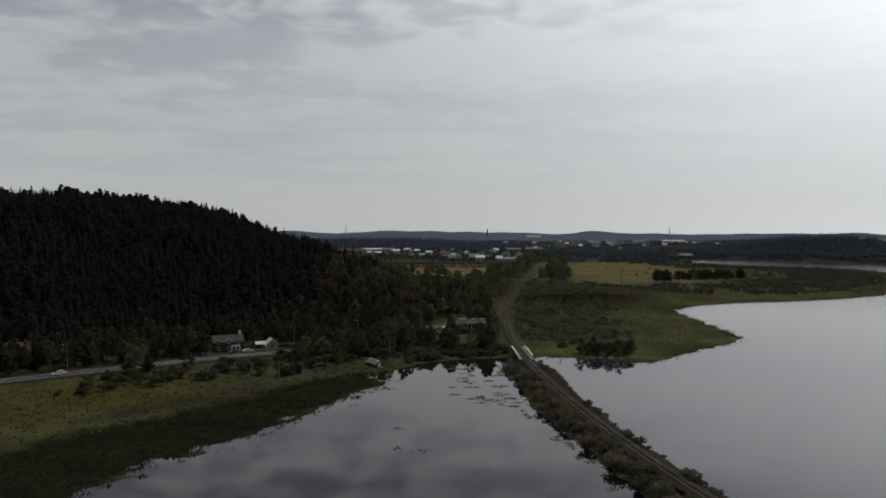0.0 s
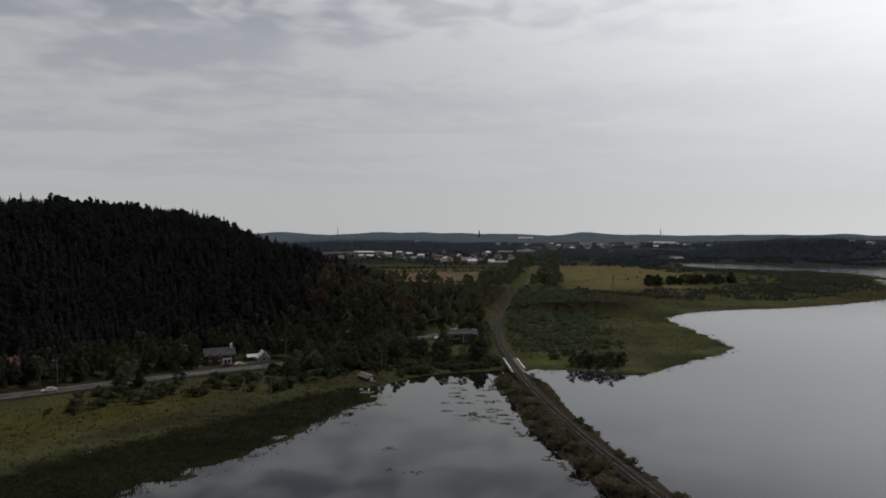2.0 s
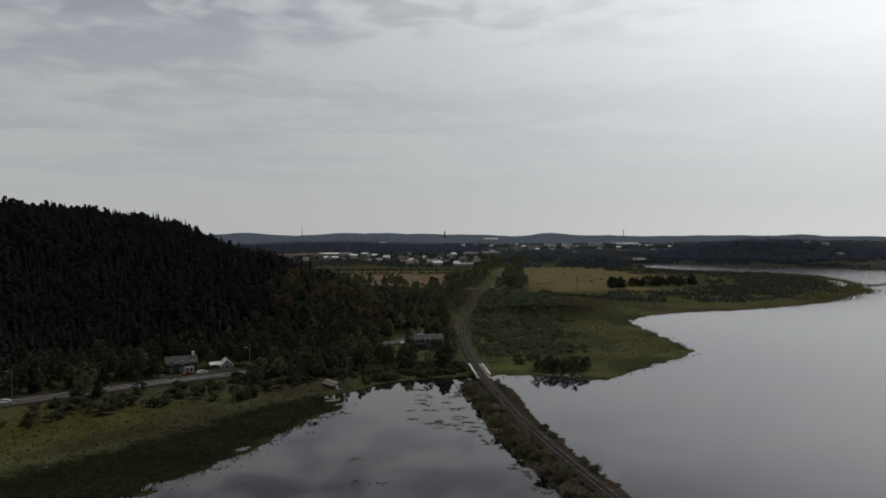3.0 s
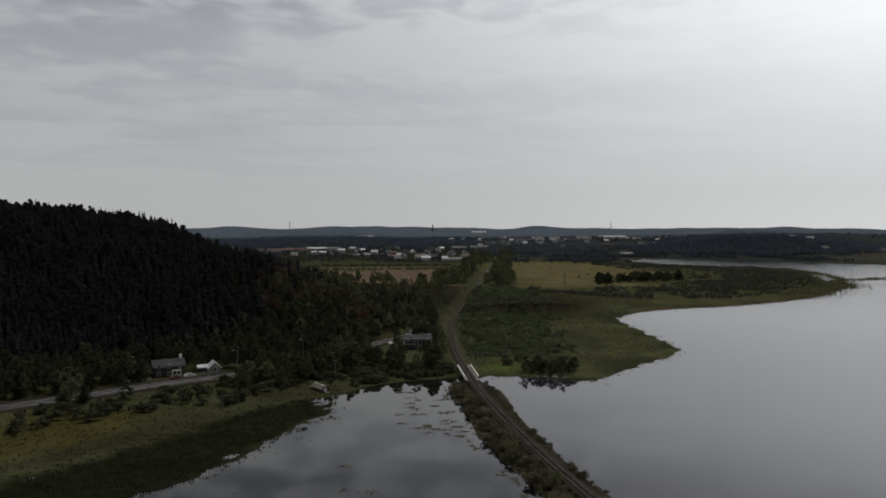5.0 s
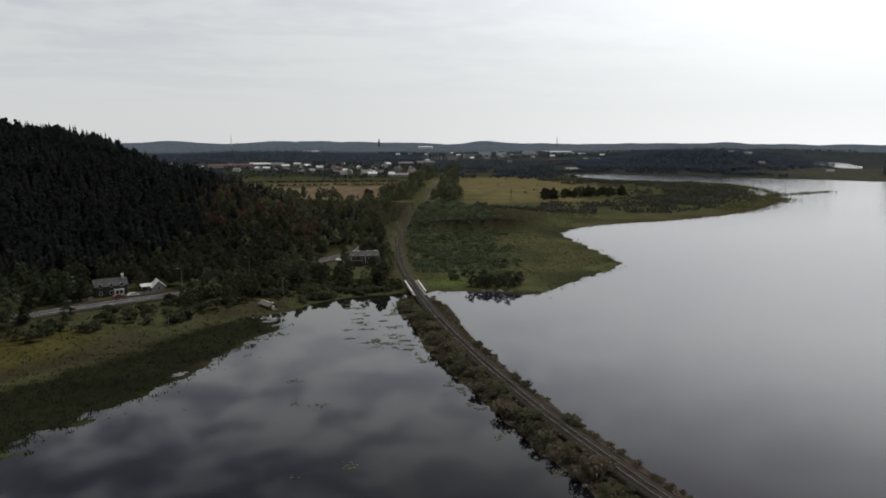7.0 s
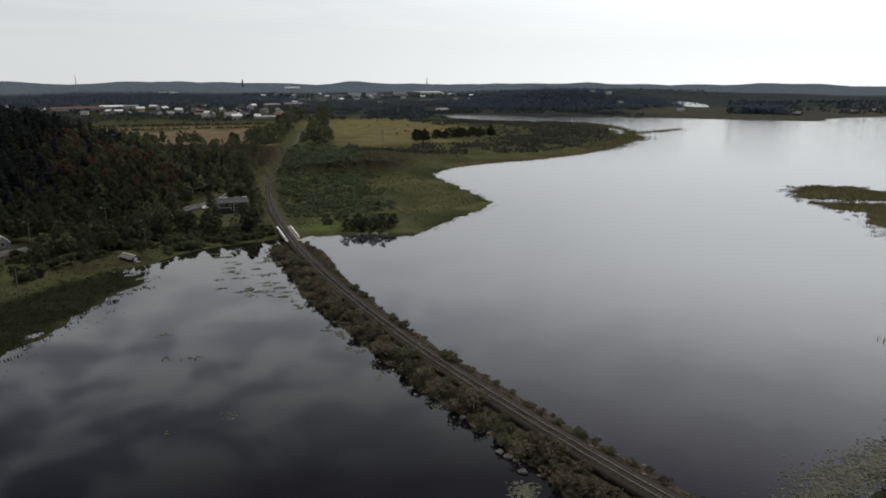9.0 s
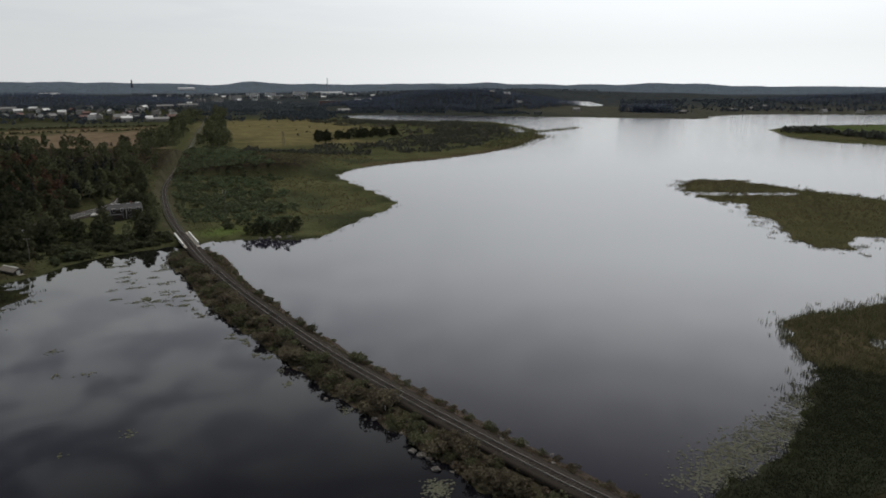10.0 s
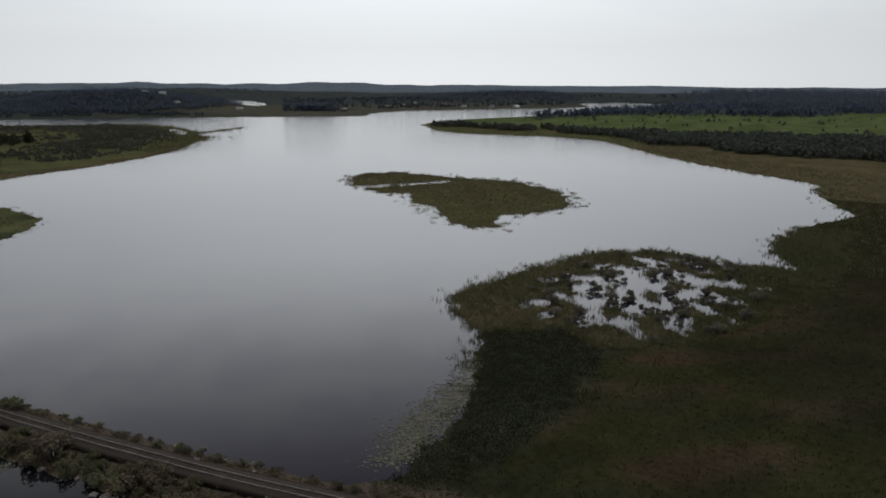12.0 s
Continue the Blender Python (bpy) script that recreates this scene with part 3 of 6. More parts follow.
def axis(lo, a, b, hi, step, grow=1.035):
    """Grid lines: even between a and b, widening outside."""
    mid = list(np.arange(a, b, step))
    out, s, v = [], step, b
    while v < hi:
        out.append(v)
        s *= grow
        v += s
    left, s, v = [], step, a
    while v > lo:
        s *= grow
        v -= s
        left.append(v)
    return np.array(left[::-1] + mid + out + [hi])


def thicket_band(px, py):
    """Metres inside the belt of alders between the eastern reeds and the meadows."""
    front = np.interp(py, [-120, 54, 138, 221, 384, 506, 600], [640, 622, 616, 655, 752, 728, 760])
    back = np.interp(py, [-120, 78, 153, 230, 265, 285, 472, 600], [860, 850, 815, 800, 785, 792, 775, 770])
    return np.minimum(px - front, back - px) + 16 * wave(px, py, 110, 59) + 8 * wave(px, py, 34, 60)


def zone_colour(px, py, z):
    """Base colour of the ground cover, with distance haze mixed in."""
    d = land(px, py)
    n = wave(px, py, 60, 21)
    col = np.empty(px.shape + (3,))
    col[:] = (0.058, 0.065, 0.031)                                   # rough grass

    def lay(c, k):
        k = np.clip(k, 0, 1)[..., None]
        col[:] = col * (1 - k) + np.array(c) * k

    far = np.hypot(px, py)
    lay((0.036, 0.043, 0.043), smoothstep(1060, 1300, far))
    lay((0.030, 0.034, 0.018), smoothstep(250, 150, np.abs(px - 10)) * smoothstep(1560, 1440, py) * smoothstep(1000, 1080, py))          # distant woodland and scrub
    # blue-grey past 1.5 km: aerial haze painted into the ground colour
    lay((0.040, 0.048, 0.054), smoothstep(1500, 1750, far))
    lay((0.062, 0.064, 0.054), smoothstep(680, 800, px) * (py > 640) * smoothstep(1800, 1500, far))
    # bluer still under the far ridges, again haze in the colour
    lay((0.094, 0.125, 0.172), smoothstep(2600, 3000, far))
    # dry fields
    def patch(x0, y0, x1, y1, soft=25):
        j = 10 * wave(px, py, 90, 31)
        return smoothstep(-soft, soft, np.minimum(np.minimum(px + j - x0, x1 - px + j), np.minimum(py + j - y0, y1 - py + j)))
    lay((0.150, 0.115, 0.080), patch(-90, 670, 66, 868, 12))
    lay((0.120, 0.100, 0.060), patch(-90, 884, 85, 932, 5))
    lay((0.060, 0.040, 0.028), patch(-90, 934, 90, 954, 4))
    lay((0.052, 0.058, 0.034), patch(-120, 958, 90, 1080, 8))
    lay((0.052, 0.056, 0.024), patch(-20, 600, 50, 690, 20))
    lay((0.132, 0.118, 0.056), patch(140, 640, 250, 990, 40))
    lay((0.132, 0.118, 0.056), patch(170, 780, 330, 1060, 40))
    lay((0.074, 0.100, 0.040), patch(790, 40, 1400, 640, 20) * smoothstep(15, 30, d))
    lay((0.056, 0.082, 0.030), patch(790, 40, 1400, 640, 20) * smoothstep(0.1, 0.5, wave(px * 0.5, py, 70, 33)) * smoothstep(15, 30, d))
    lay((0.074, 0.066, 0.038), (px > 400) * (px < 790) * (py > 30) * (py < 560) * (d > 0) * smoothstep(20, -10, thicket_band(px, py)) * smoothstep(800, 760, px))
    lay((0.024, 0.028, 0.018), smoothstep(-8, 8, thicket_band(px, py)) * (px < 900) * (py < 610))
    # reed flats
    lay((0.072, 0.078, 0.037), (py > 255) * smoothstep(75, 30, d) * (px > 45) * (far < 1000))
    for cx, cy, rx, ry in ((112, 304, 34, 10), (146, 446, 16, 30), (100, 360, 16, 30), (200, 500, 60, 10)):      # darker green sedge in the wetter parts
        lay((0.048, 0.057, 0.031), (py > 255) * (px > 45) * smoothstep(0.2, 0.9, np.exp(-((px - cx) / rx) ** 2 - ((py - cy) / ry) ** 2) + 0.25 * wave(px, py, 22, 97)))
    lay((0.036, 0.045, 0.023), (py > 262) * (px > 45) * (px < 330) * (far < 700) * smoothstep(15, 3, d) * smoothstep(-0.5, 0.3, wave(px, py, 70, 37)))      # dark rushes along the water
    lay((0.078, 0.064, 0.038), (py > 400) * (px > 180) * (px < 460) * (d > 0) * smoothstep(16, 6, d) * (far < 800))
    lay((0.046, 0.044, 0.026), smoothstep(-0.1, 0.8, n + 0.5) * smoothstep(34, 10, d) * (px < -15))
    lay((0.068, 0.064, 0.020), smoothstep(-62, -85, px) * (py < 240) * smoothstep(70, 40, d) * smoothstep(8, 26, d))
    # south marsh
    s = (px > 70) * (px < 420) * (py < 120) * (d > 0)
    lay((0.024, 0.027, 0.011), s * 1.0)
    su, sv = px * 0.6 + py * 0.8, px * 0.8 - py * 0.6
    lay((0.038, 0.030, 0.019), s * smoothstep(0.0, 0.7, wave(su * 2.2, sv * 0.7, 40, 34)))
    lay((0.020, 0.022, 0.013), s * smoothstep(0.25, 0.8, wave(su * 2.6, sv * 0.6, 30, 35)) * 0.8)
    lay((0.018, 0.019, 0.013), s * smoothstep(10, 34, np.minimum(px - 110 - 0.6 * (py - 4), 60)) * smoothstep(48, 20, py) * 0.6)
    lay((0.066, 0.056, 0.034), s * smoothstep(1.1, 0.8, np.hypot((px - 186) / 66, (py - 92) / 36) + 0.2 * wave(px, py, 30, 98)))
    lay((0.025, 0.030, 0.020), smoothstep(-6, 2, shore(px, py, BULRUSH_EAST) + 3 * wave(px, py, 14, 83)))
    lay((0.017, 0.020, 0.011), smoothstep(-2, 5, shore(px, py, BULRUSH_WEST) + 3 * wave(px * 0.6 + py * 0.5, py * 1.6, 26, 84)))
    # ridge floor
    lay((0.030, 0.027, 0.020), smoothstep(3, 9, z) * (far < 900))
    lay((0.028, 0.027, 0.020), smoothstep(2.3, 4.0, z) * (px < 0) * (py < 480) * (far < 620))
    lay((0.060, 0.040, 0.026), np.exp(-((px + 28) / 22) ** 2 - ((py - 392) / 32) ** 2))
    # ballast and bank
    rd, _ = seg_dist(px, py, RAIL)
    bank = smoothstep(11, 8, rd) * (py < 276)
    lay((0.078, 0.064, 0.050), bank)
    lay((0.050, 0.054, 0.030), bank * smoothstep(0.0, 0.6, wave(px, py, 9, 92)))
    lay((0.125, 0.115, 0.088), bank * smoothstep(0.45, 0.9, wave(px, py, 13, 93)))      # bleached grass
    lay((0.070, 0.056, 0.052), bank * smoothstep(0.5, 3.0, px - np.interp(py, RAIL[:, 1], RAIL[:, 0])))
    lay((0.046, 0.042, 0.037), smoothstep(2.7, 1.7, rd) * (py < 290))
    lay((0.074, 0.074, 0.050), smoothstep(6, 2, rd + 1.5 * wave(px, py, 30, 36)) * (py > 290) * (py < 900))
    lay((0.075, 0.110, 0.030), np.exp(-((px - 50) / 9) ** 2 - ((py - 296) / 8) ** 2) * 1.2 * (d > 0))
    lay((0.074, 0.074, 0.036), smoothstep(-4, 4, shore(px, py, ISLE)))
    lay((0.02, 0.02, 0.016), smoothstep(0.2, -0.6, z))
    grey = (col * (0.3, 0.6, 0.1)).sum(-1, keepdims=True)
    return (col * 0.88 + grey * 0.12) * (1.03, 1.0, 0.95)


# ------------------------------------------------------------------ ground and water
gx, gy = axis(-4800, -230, 420, 4800, 2.5), axis(-1200, -10, 480, 4850, 2.5)
GX, GY = np.meshgrid(gx, gy)
GZ = height(GX, GY)
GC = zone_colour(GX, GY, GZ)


def build_ground():
    ny, nx = GX.shape
    idx = np.arange(nx * ny).reshape(ny, nx)
    quads = np.stack([idx[:-1, :-1], idx[:-1, 1:], idx[1:, 1:], idx[1:, :-1]], -1).reshape(-1, 4)
    me = fast_mesh("ground", np.stack([GX, GY, GZ], -1).reshape(-1, 3), quads, M["ground"], True)
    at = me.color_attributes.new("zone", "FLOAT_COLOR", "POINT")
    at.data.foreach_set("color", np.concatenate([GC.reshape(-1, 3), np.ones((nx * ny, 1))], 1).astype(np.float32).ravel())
    ob = new("ground", me)
    tagged(ob, "rough grass, reed flats, dry fields and woodland floor round the lake", "ground", kind="structure")
    me = mesh_of("water", [(-4800, -1200, 0), (4800, -1200, 0), (4800, 4850, 0), (-4800, 4850, 0)], [(0, 1, 2, 3)], M["water"])
    tagged(new("water", me), "still dark lake water mirroring the grey sky", "lake", kind="structure")


build_ground()


def ground_z(px, py):
    """Height of the built sheet at points."""
    px, py = np.asarray(px, float), np.asarray(py, float)
    i = np.clip(np.searchsorted(gx, px) - 1, 0, len(gx) - 2)
    j = np.clip(np.searchsorted(gy, py) - 1, 0, len(gy) - 2)
    u, v = (px - gx[i]) / (gx[i + 1] - gx[i]), (py - gy[j]) / (gy[j + 1] - gy[j])
    return (GZ[j, i] * (1 - u) * (1 - v) + GZ[j, i + 1] * u * (1 - v) + GZ[j + 1, i] * (1 - u) * v + GZ[j + 1, i + 1] * u * v)


# ------------------------------------------------------------------ plant shapes
rs = np.random.RandomState(4)


def spruce_crown(seed, h=16.0, r=2.8, tiers=12, arms=8):
    q = np.random.RandomState(seed)
    V, F = [], []
    for k in range(tiers):
        f = k / (tiers - 1)
        rad = r * (1 - f) ** 0.75 + 0.25
        for j in range(arms):
            a = 2 * math.pi * (j + q.uniform(-0.35, 0.35) + 0.5 * (k % 2)) / arms
            l = rad * q.uniform(0.55, 1.2)
            z = h * (0.08 + 0.86 * f) + q.uniform(-0.5, 0.5) * h / tiers * (f < 0.95)
            w = 0.45 * l + 0.15
            c, s = math.cos(a), math.sin(a)
            b = len(V)
            V += [(0, 0, z + 0.7), (c * l * 0.55 - s * w, s * l * 0.55 + c * w, z - l * 0.22), (c * l, s * l, z - l * 0.45 + q.uniform(-0.2, 0.2)), (c * l * 0.55 + s * w, s * l * 0.55 - c * w, z - l * 0.22)]
            F += [(b, b + 1, b + 2), (b, b + 2, b + 3)]
    b = len(V)
    V += [(0, 0, h * 1.02)] + [(0.3 * math.cos(t), 0.3 * math.sin(t), h * 0.86) for t in (0, 2.1, 4.2)]
    F += [(b, b + 1, b + 2), (b, b + 2, b + 3), (b, b + 3, b + 1)]
    return np.array(V), np.array(F)


def tube(path, radii, sides=5):
    """Tapered tube along 3D points as arrays of triangles."""
    V, F = [], []
    for i, (p, r) in enumerate(zip(path, radii)):
        for j in range(sides):
            a = 2 * math.pi * j / sides
            V.append((p[0] + r * math.cos(a), p[1] + r * math.sin(a), p[2]))
    for i in range(len(path) - 1):
        for j in range(sides):
            a, b = i * sides + j, i * sides + (j + 1) % sides
            F += [(a, b, b + sides), (a, b + sides, a + sides)]
    return np.array(V, float), np.array(F)


def join(*pairs):
    VV, FF, off = [], [], 0
    for V, F in pairs:
        VV.append(V)
        FF.append(F + off)
        off += len(V)
    return np.vstack(VV), np.vstack(FF)


def leaf_cloud(q, centres, radii, per, size):
    """Small tilted leaf sprays on the skins of clumps: triangles in pairs."""
    C = np.repeat(np.asarray(centres, float), per, axis=0)
    R = np.repeat(np.asarray(radii, float), per)
    n = len(C)
    d = q.normal(size=(n, 3))
    d /= np.linalg.norm(d, axis=1)[:, None]
    d[:, 2] = np.where(d[:, 2] < -0.5, -d[:, 2], d[:, 2])
    P = C + d * (R * q.uniform(0.55, 1.12, n))[:, None] * (1, 1, 0.85)
    u = q.normal(size=(n, 3))
    u -= d * (u * d).sum(1)[:, None] * 0.6
    u /= np.linalg.norm(u, axis=1)[:, None]
    v = np.cross(d + 0.5 * q.normal(size=(n, 3)), u)
    v /= np.linalg.norm(v, axis=1)[:, None] + 1e-9
    s = (size * q.uniform(0.6, 1.35, n))[:, None]
    V = np.stack([P - u * s, P + v * s * 0.7, P + u * s, P - v * s * 0.7], 1).reshape(-1, 3)
    k = np.arange(n) * 4
    F = np.concatenate([np.stack([k, k + 1, k + 2], 1), np.stack([k, k + 2, k + 3], 1)])
    return V, F


def broadleaf(seed, h=10.0, r=3.2, clumps=11, per=34, size=0.55, lean=0.0, foot=0.28):
    """Trunk with limbs, and a crown of leaf sprays in clumps of uneven size."""
    q = np.random.RandomState(seed)
    ends, rad, wood = [], [], []
    top = (lean * h * 0.1, 0, h * 0.8)
    wood.append(tube([(0, 0, -0.3), (0.1, 0, h * 0.3), (top[0] * 0.6, 0.1, h * 0.6), top], [0.05 + h * 0.018, h * 0.013, h * 0.008, 0.03]))
    for k in range(clumps):
        f = (k + 0.5) / clumps
        a = k * 2.4 + q.uniform(-0.5, 0.5)
        z = h * (foot + (0.92 - foot) * f)
        w = r * math.sin(math.pi * (0.22 + 0.70 * f)) * q.uniform(0.45, 0.8)
        p = (w * math.cos(a) + lean * z * 0.1, w * math.sin(a), z)
        ends.append(p)
        rad.append(r * q.uniform(0.36, 0.56) * (1.05 - 0.45 * f))
        if k % 2 == 0:
            z0 = max(z - 0.25 * h, h * 0.15)
            wood.append(tube([(lean * z0 * 0.06, 0, z0), (p[0] * 0.5, p[1] * 0.5, (z0 + z) / 2 + 0.1), p], [h * 0.008, h * 0.005, 0.02], 4))
    return join(*wood), leaf_cloud(q, ends, rad, per, size)


def shrub(seed, h=2.2, r=1.5, clumps=7, per=23, size=0.3):
    q = np.random.RandomState(seed)
    ends, rad, wood = [], [], []
    for k in range(clumps):
        a, w = q.uniform(0, 6.28), r * math.sqrt(q.uniform(0, 1)) * 0.75
        z = h * q.uniform(0.35, 0.8) * (1 - 0.3 * w / r)
        p = (w * math.cos(a), w * math.sin(a), z)
        ends.append(p)
        rad.append(r * q.uniform(0.3, 0.5))
        wood.append(tube([(0.1 * math.cos(a), 0.1 * math.sin(a), -0.2), (p[0] * 0.6, p[1] * 0.6, z * 0.6), p], [0.05, 0.035, 0.012], 3))
    return join(*wood), leaf_cloud(q, ends, rad, per, size)


def scattered(protos, xs, ys, zs, sc, rot, squash=None):
    """Joined copies of array meshes."""
    VV, FF, off = [], [], 0
    for i in range(len(xs)):
        V, F = protos[i % len(protos)]
        c, s = math.cos(rot[i]), math.sin(rot[i])
        k = sc[i]
        q = V * (k, k, k * (1 if squash is None else squash[i]))
        VV.append(np.stack([q[:, 0] * c - q[:, 1] * s + xs[i], q[:, 0] * s + q[:, 1] * c + ys[i], q[:, 2] + zs[i]], 1))
        FF.append(F + off)
        off += len(V)
    return np.vstack(VV), np.vstack(FF)


def tufts(xs, ys, zs, h, blades=5, spread=0.35, width=0.12):
    """Upright blades in tufts, one triangle a blade."""
    n = len(xs)
    q = np.random.RandomState(n)
    X, Y, Z, Hh = (np.repeat(a, blades) for a in (xs, ys, zs, h))
    m = n * blades
    X = X + q.normal(0, spread, m)
    Y = Y + q.normal(0, spread, m)
    a = q.uniform(0, 6.28, m)
    hh = Hh * q.uniform(0.65, 1.15, m)
    w = width * q.uniform(0.7, 1.4, m)
    lx, ly = q.normal(0, 0.16, m) * hh, q.normal(0, 0.16, m) * hh
    A = np.stack([X - np.cos(a) * w, Y - np.sin(a) * w, Z - 0.15], 1)
    B = np.stack([X + np.cos(a) * w, Y + np.sin(a) * w, Z - 0.15], 1)
    C = np.stack([X + lx, Y + ly, Z + hh], 1)
    V = np.stack([A, B, C], 1).reshape(-1, 3)
    return V, np.arange(m * 3).reshape(-1, 3)


class Kind:
    """A plant kind: first use builds trunk and crown meshes, later uses copy."""

    def __init__(self, name, shapes, leaf_mat, label, category, group, wood_mat="bark", crown="crown", trunk="trunk"):
        self.name, self.label, self.category, self.group, self.names = name, label, category, group, (trunk, crown)
        self.meshes = [(fast_mesh(trunk, *w, M[wood_mat]), fast_mesh(crown, *c, M[leaf_mat])) for w, c in shapes]
        self.first = {}

    def put(self, x, y, z, k, turn, i=0, label=""):
        i %= len(self.meshes)
        m = Matrix.LocRotScale((x, y, z), Euler((0, 0, turn)), (k, k, k))
        if i in self.first:
            ob = copy_thing(self.first[i], Matrix.LocRotScale((x, y, z), Euler((0, 0, turn)), (k / self.first[i].scale[0],) * 3))
        else:
            ob = thing(self.name, m, self.label, self.category, self.group)
            for nm, me in zip(self.names, self.meshes[i]):
                part(nm, me, ob)
            self.first[i] = ob
        if label:
            tagged(ob, label)
        return ob


# ------------------------------------------------------------------ railway
def resample(line, step):
    d = np.concatenate([[0], np.cumsum(np.hypot(*np.diff(line, axis=0).T))])
    s = np.arange(0, d[-1], step)
    return np.stack([np.interp(s, d, line[:, 0]), np.interp(s, d, line[:, 1])], 1)


def normals(line):
    t = np.gradient(line, axis=0)
    t /= np.hypot(t[:, 0], t[:, 1])[:, None]
    return np.stack([-t[:, 1], t[:, 0]], 1)


def sweep(line, profile, zs=0.0):
    """A closed profile (offset, z) carried along a plan line."""
    nrm = normals(line)
    k, n = len(profile), len(line)
    V = np.array([[(p[0] + nn[0] * o, p[1] + nn[1] * o, z + zs) for o, z in profile] for p, nn in zip(line, nrm)]).reshape(-1, 3)
    F = [(i * k + j, i * k + (j + 1) % k, (i + 1) * k + (j + 1) % k, (i + 1) * k + j) for i in range(n - 1) for j in range(k)]
    return V, np.array(F)


TRACK = resample(smooth_line(RAIL_PLAN, 24), 0.6)
TRACK_N = normals(TRACK)


def build_railway():
    rail = thing("railway_track", Matrix(), "single railway line on dark ballast across the causeway", "railway", kind="structure")
    near = TRACK[(TRACK[:, 1] > -200) & (TRACK[:, 1] < 1500)][::3]
    land_part = [near[near[:, 1] < 268], near[near[:, 1] > 294]]
    for ln, mat, w, words in zip(land_part, ("ballast", "track_bed"), (3.0, 2.4), ("brown-grey crushed stone ballast", "pale weedy track bed")):
        part("ballast", fast_mesh("ballast", *sweep(ln, [(-w, 1.36), (-1.5, 1.74), (1.5, 1.74), (w, 1.36)]), M[mat]), rail, words)
    for side in (-0.76, 0.76):
        prof = [(side - 0.07, 1.84), (side - 0.02, 1.88), (side - 0.05, 2.03), (side + 0.05, 2.03), (side + 0.02, 1.88), (side + 0.07, 1.84)]
        part("rail", fast_mesh("rail", *sweep(near, prof), M["steel"]), rail, "worn steel rail")
    bm = bmesh.new()
    box_bm(bm, -1.35, -0.13, 1.66, 1.35, 0.13, 1.85)
    bmesh.ops.bevel(bm, geom=[e for e in bm.edges if abs(e.verts[0].co.z - e.verts[1].co.z) < 0.01 and e.verts[0].co.z > 1.8], offset=0.03, segments=1, affect="EDGES")
    sleeper = bm_mesh("sleeper", bm, M["sleeper"])
    idx = [i for i in range(len(TRACK)) if 62 < TRACK[i, 1] < 232][:300]
    for i in idx:
        p, n = TRACK[i], TRACK_N[i]
        part("sleeper", sleeper, rail, "", Matrix.Translation((p[0], p[1], 0)) @ Matrix.Rotation(math.atan2(n[1], n[0]) + random.gauss(0, 0.01), 4, "Z"))
    V, F, off = [], [], 0
    base = np.array([v.co for v in sleeper.vertices])
    polys = [list(p.vertices) for p in sleeper.polygons]
    done = set(idx)
    for i in range(len(TRACK)):
        p, n = TRACK[i], TRACK_N[i]
        if i in done or not -60 < p[1] < 620:
            continue
        V.append(np.stack([base[:, 0] * n[0] - base[:, 1] * n[1] + p[0], base[:, 0] * n[1] + base[:, 1] * n[0] + p[1], base[:, 2]], 1))
        F += [[v + off for v in q] for q in polys]
        off += len(base)
    tagged(part("sleepers", mesh_of("sleepers", np.vstack(V), F, M["sleeper"]), rail), kind="stuff")
    # second line of worn path beside the rails, a marker post and a signal box
    for (x, y) in ((49.6, 104.6), (47.0, 116.0)):
        post = thing("marker_post", Matrix.Translation((x, y, float(ground_z(x, y)) - 0.1)), "short white wooden marker post on the embankment", "post", "marker posts")
        part("shaft", box_mesh("shaft", M["white"], (-0.07, -0.07, 0, 0.07, 0.07, 1.3)), post)
        part("cap", box_mesh("cap", M["roof_red"], (-0.09, -0.09, 1.3, 0.09, 0.09, 1.5)), post)


build_railway()


def build_bridge():
    y0, y1 = 267.0, 295.0
    xc = float(np.interp(281.0, TRACK[:, 1], TRACK[:, 0]))
    tilt = math.atan2(float(np.interp(y1, TRACK[:, 1], TRACK[:, 0]) - np.interp(y0, TRACK[:, 1], TRACK[:, 0])), y1 - y0)
    br = thing("railway_bridge", Matrix.Translation((xc, 281.0, 0)) @ Matrix.Rotation(-tilt, 4, "Z"), "short steel girder railway bridge with white parapets", "bridge")
    L = (y1 - y0) / 2
    for s in (-1, 1):
        part("girder", box_mesh("girder", M["dark_wall"], (s * 1.5 - 0.15, -L, 0.6, s * 1.5 + 0.15, L, 1.6), (s * 1.5 - 0.28, -L, 0.55, s * 1.5 + 0.28, L, 0.62), (s * 1.5 - 0.28, -L, 1.58, s * 1.5 + 0.28, L, 1.66)), br, "dark riveted steel girder")
        part("walkway", box_mesh("walkway", M["timber"], (s * 2.25 - 0.5, -L, 1.62, s * 2.25 + 0.5, L, 1.74)), br, "plank side walkway")
        rl = part("parapet", box_mesh("parapet", M["white"], (s * 2.7 - 0.24, -L + 3, 2.55, s * 2.7 + 0.24, L - 3, 2.72), (s * 2.7 - 0.14, -L + 3.1, 1.7, s * 2.7 + 0.14, L - 3.1, 2.55)), br, "white painted bridge parapet with a broad coping")
        for k in range(10):
            y = -L + 3.2 + k * (2 * L - 6.4) / 9
            part("post", box_mesh("post", M["white"], (s * 2.7 - 0.2, y - 0.1, 1.62, s * 2.7 + 0.2, y + 0.1, 2.545)), rl)
    for k, y in ((-1, -L - 0.8), (1, L + 0.8)):
        part("abutment", box_mesh("abutment", M["concrete"], (-2.4, y - 0.9, -1.5, 2.4, y + 0.9, 1.5)), br, "weathered concrete abutment")


build_bridge()


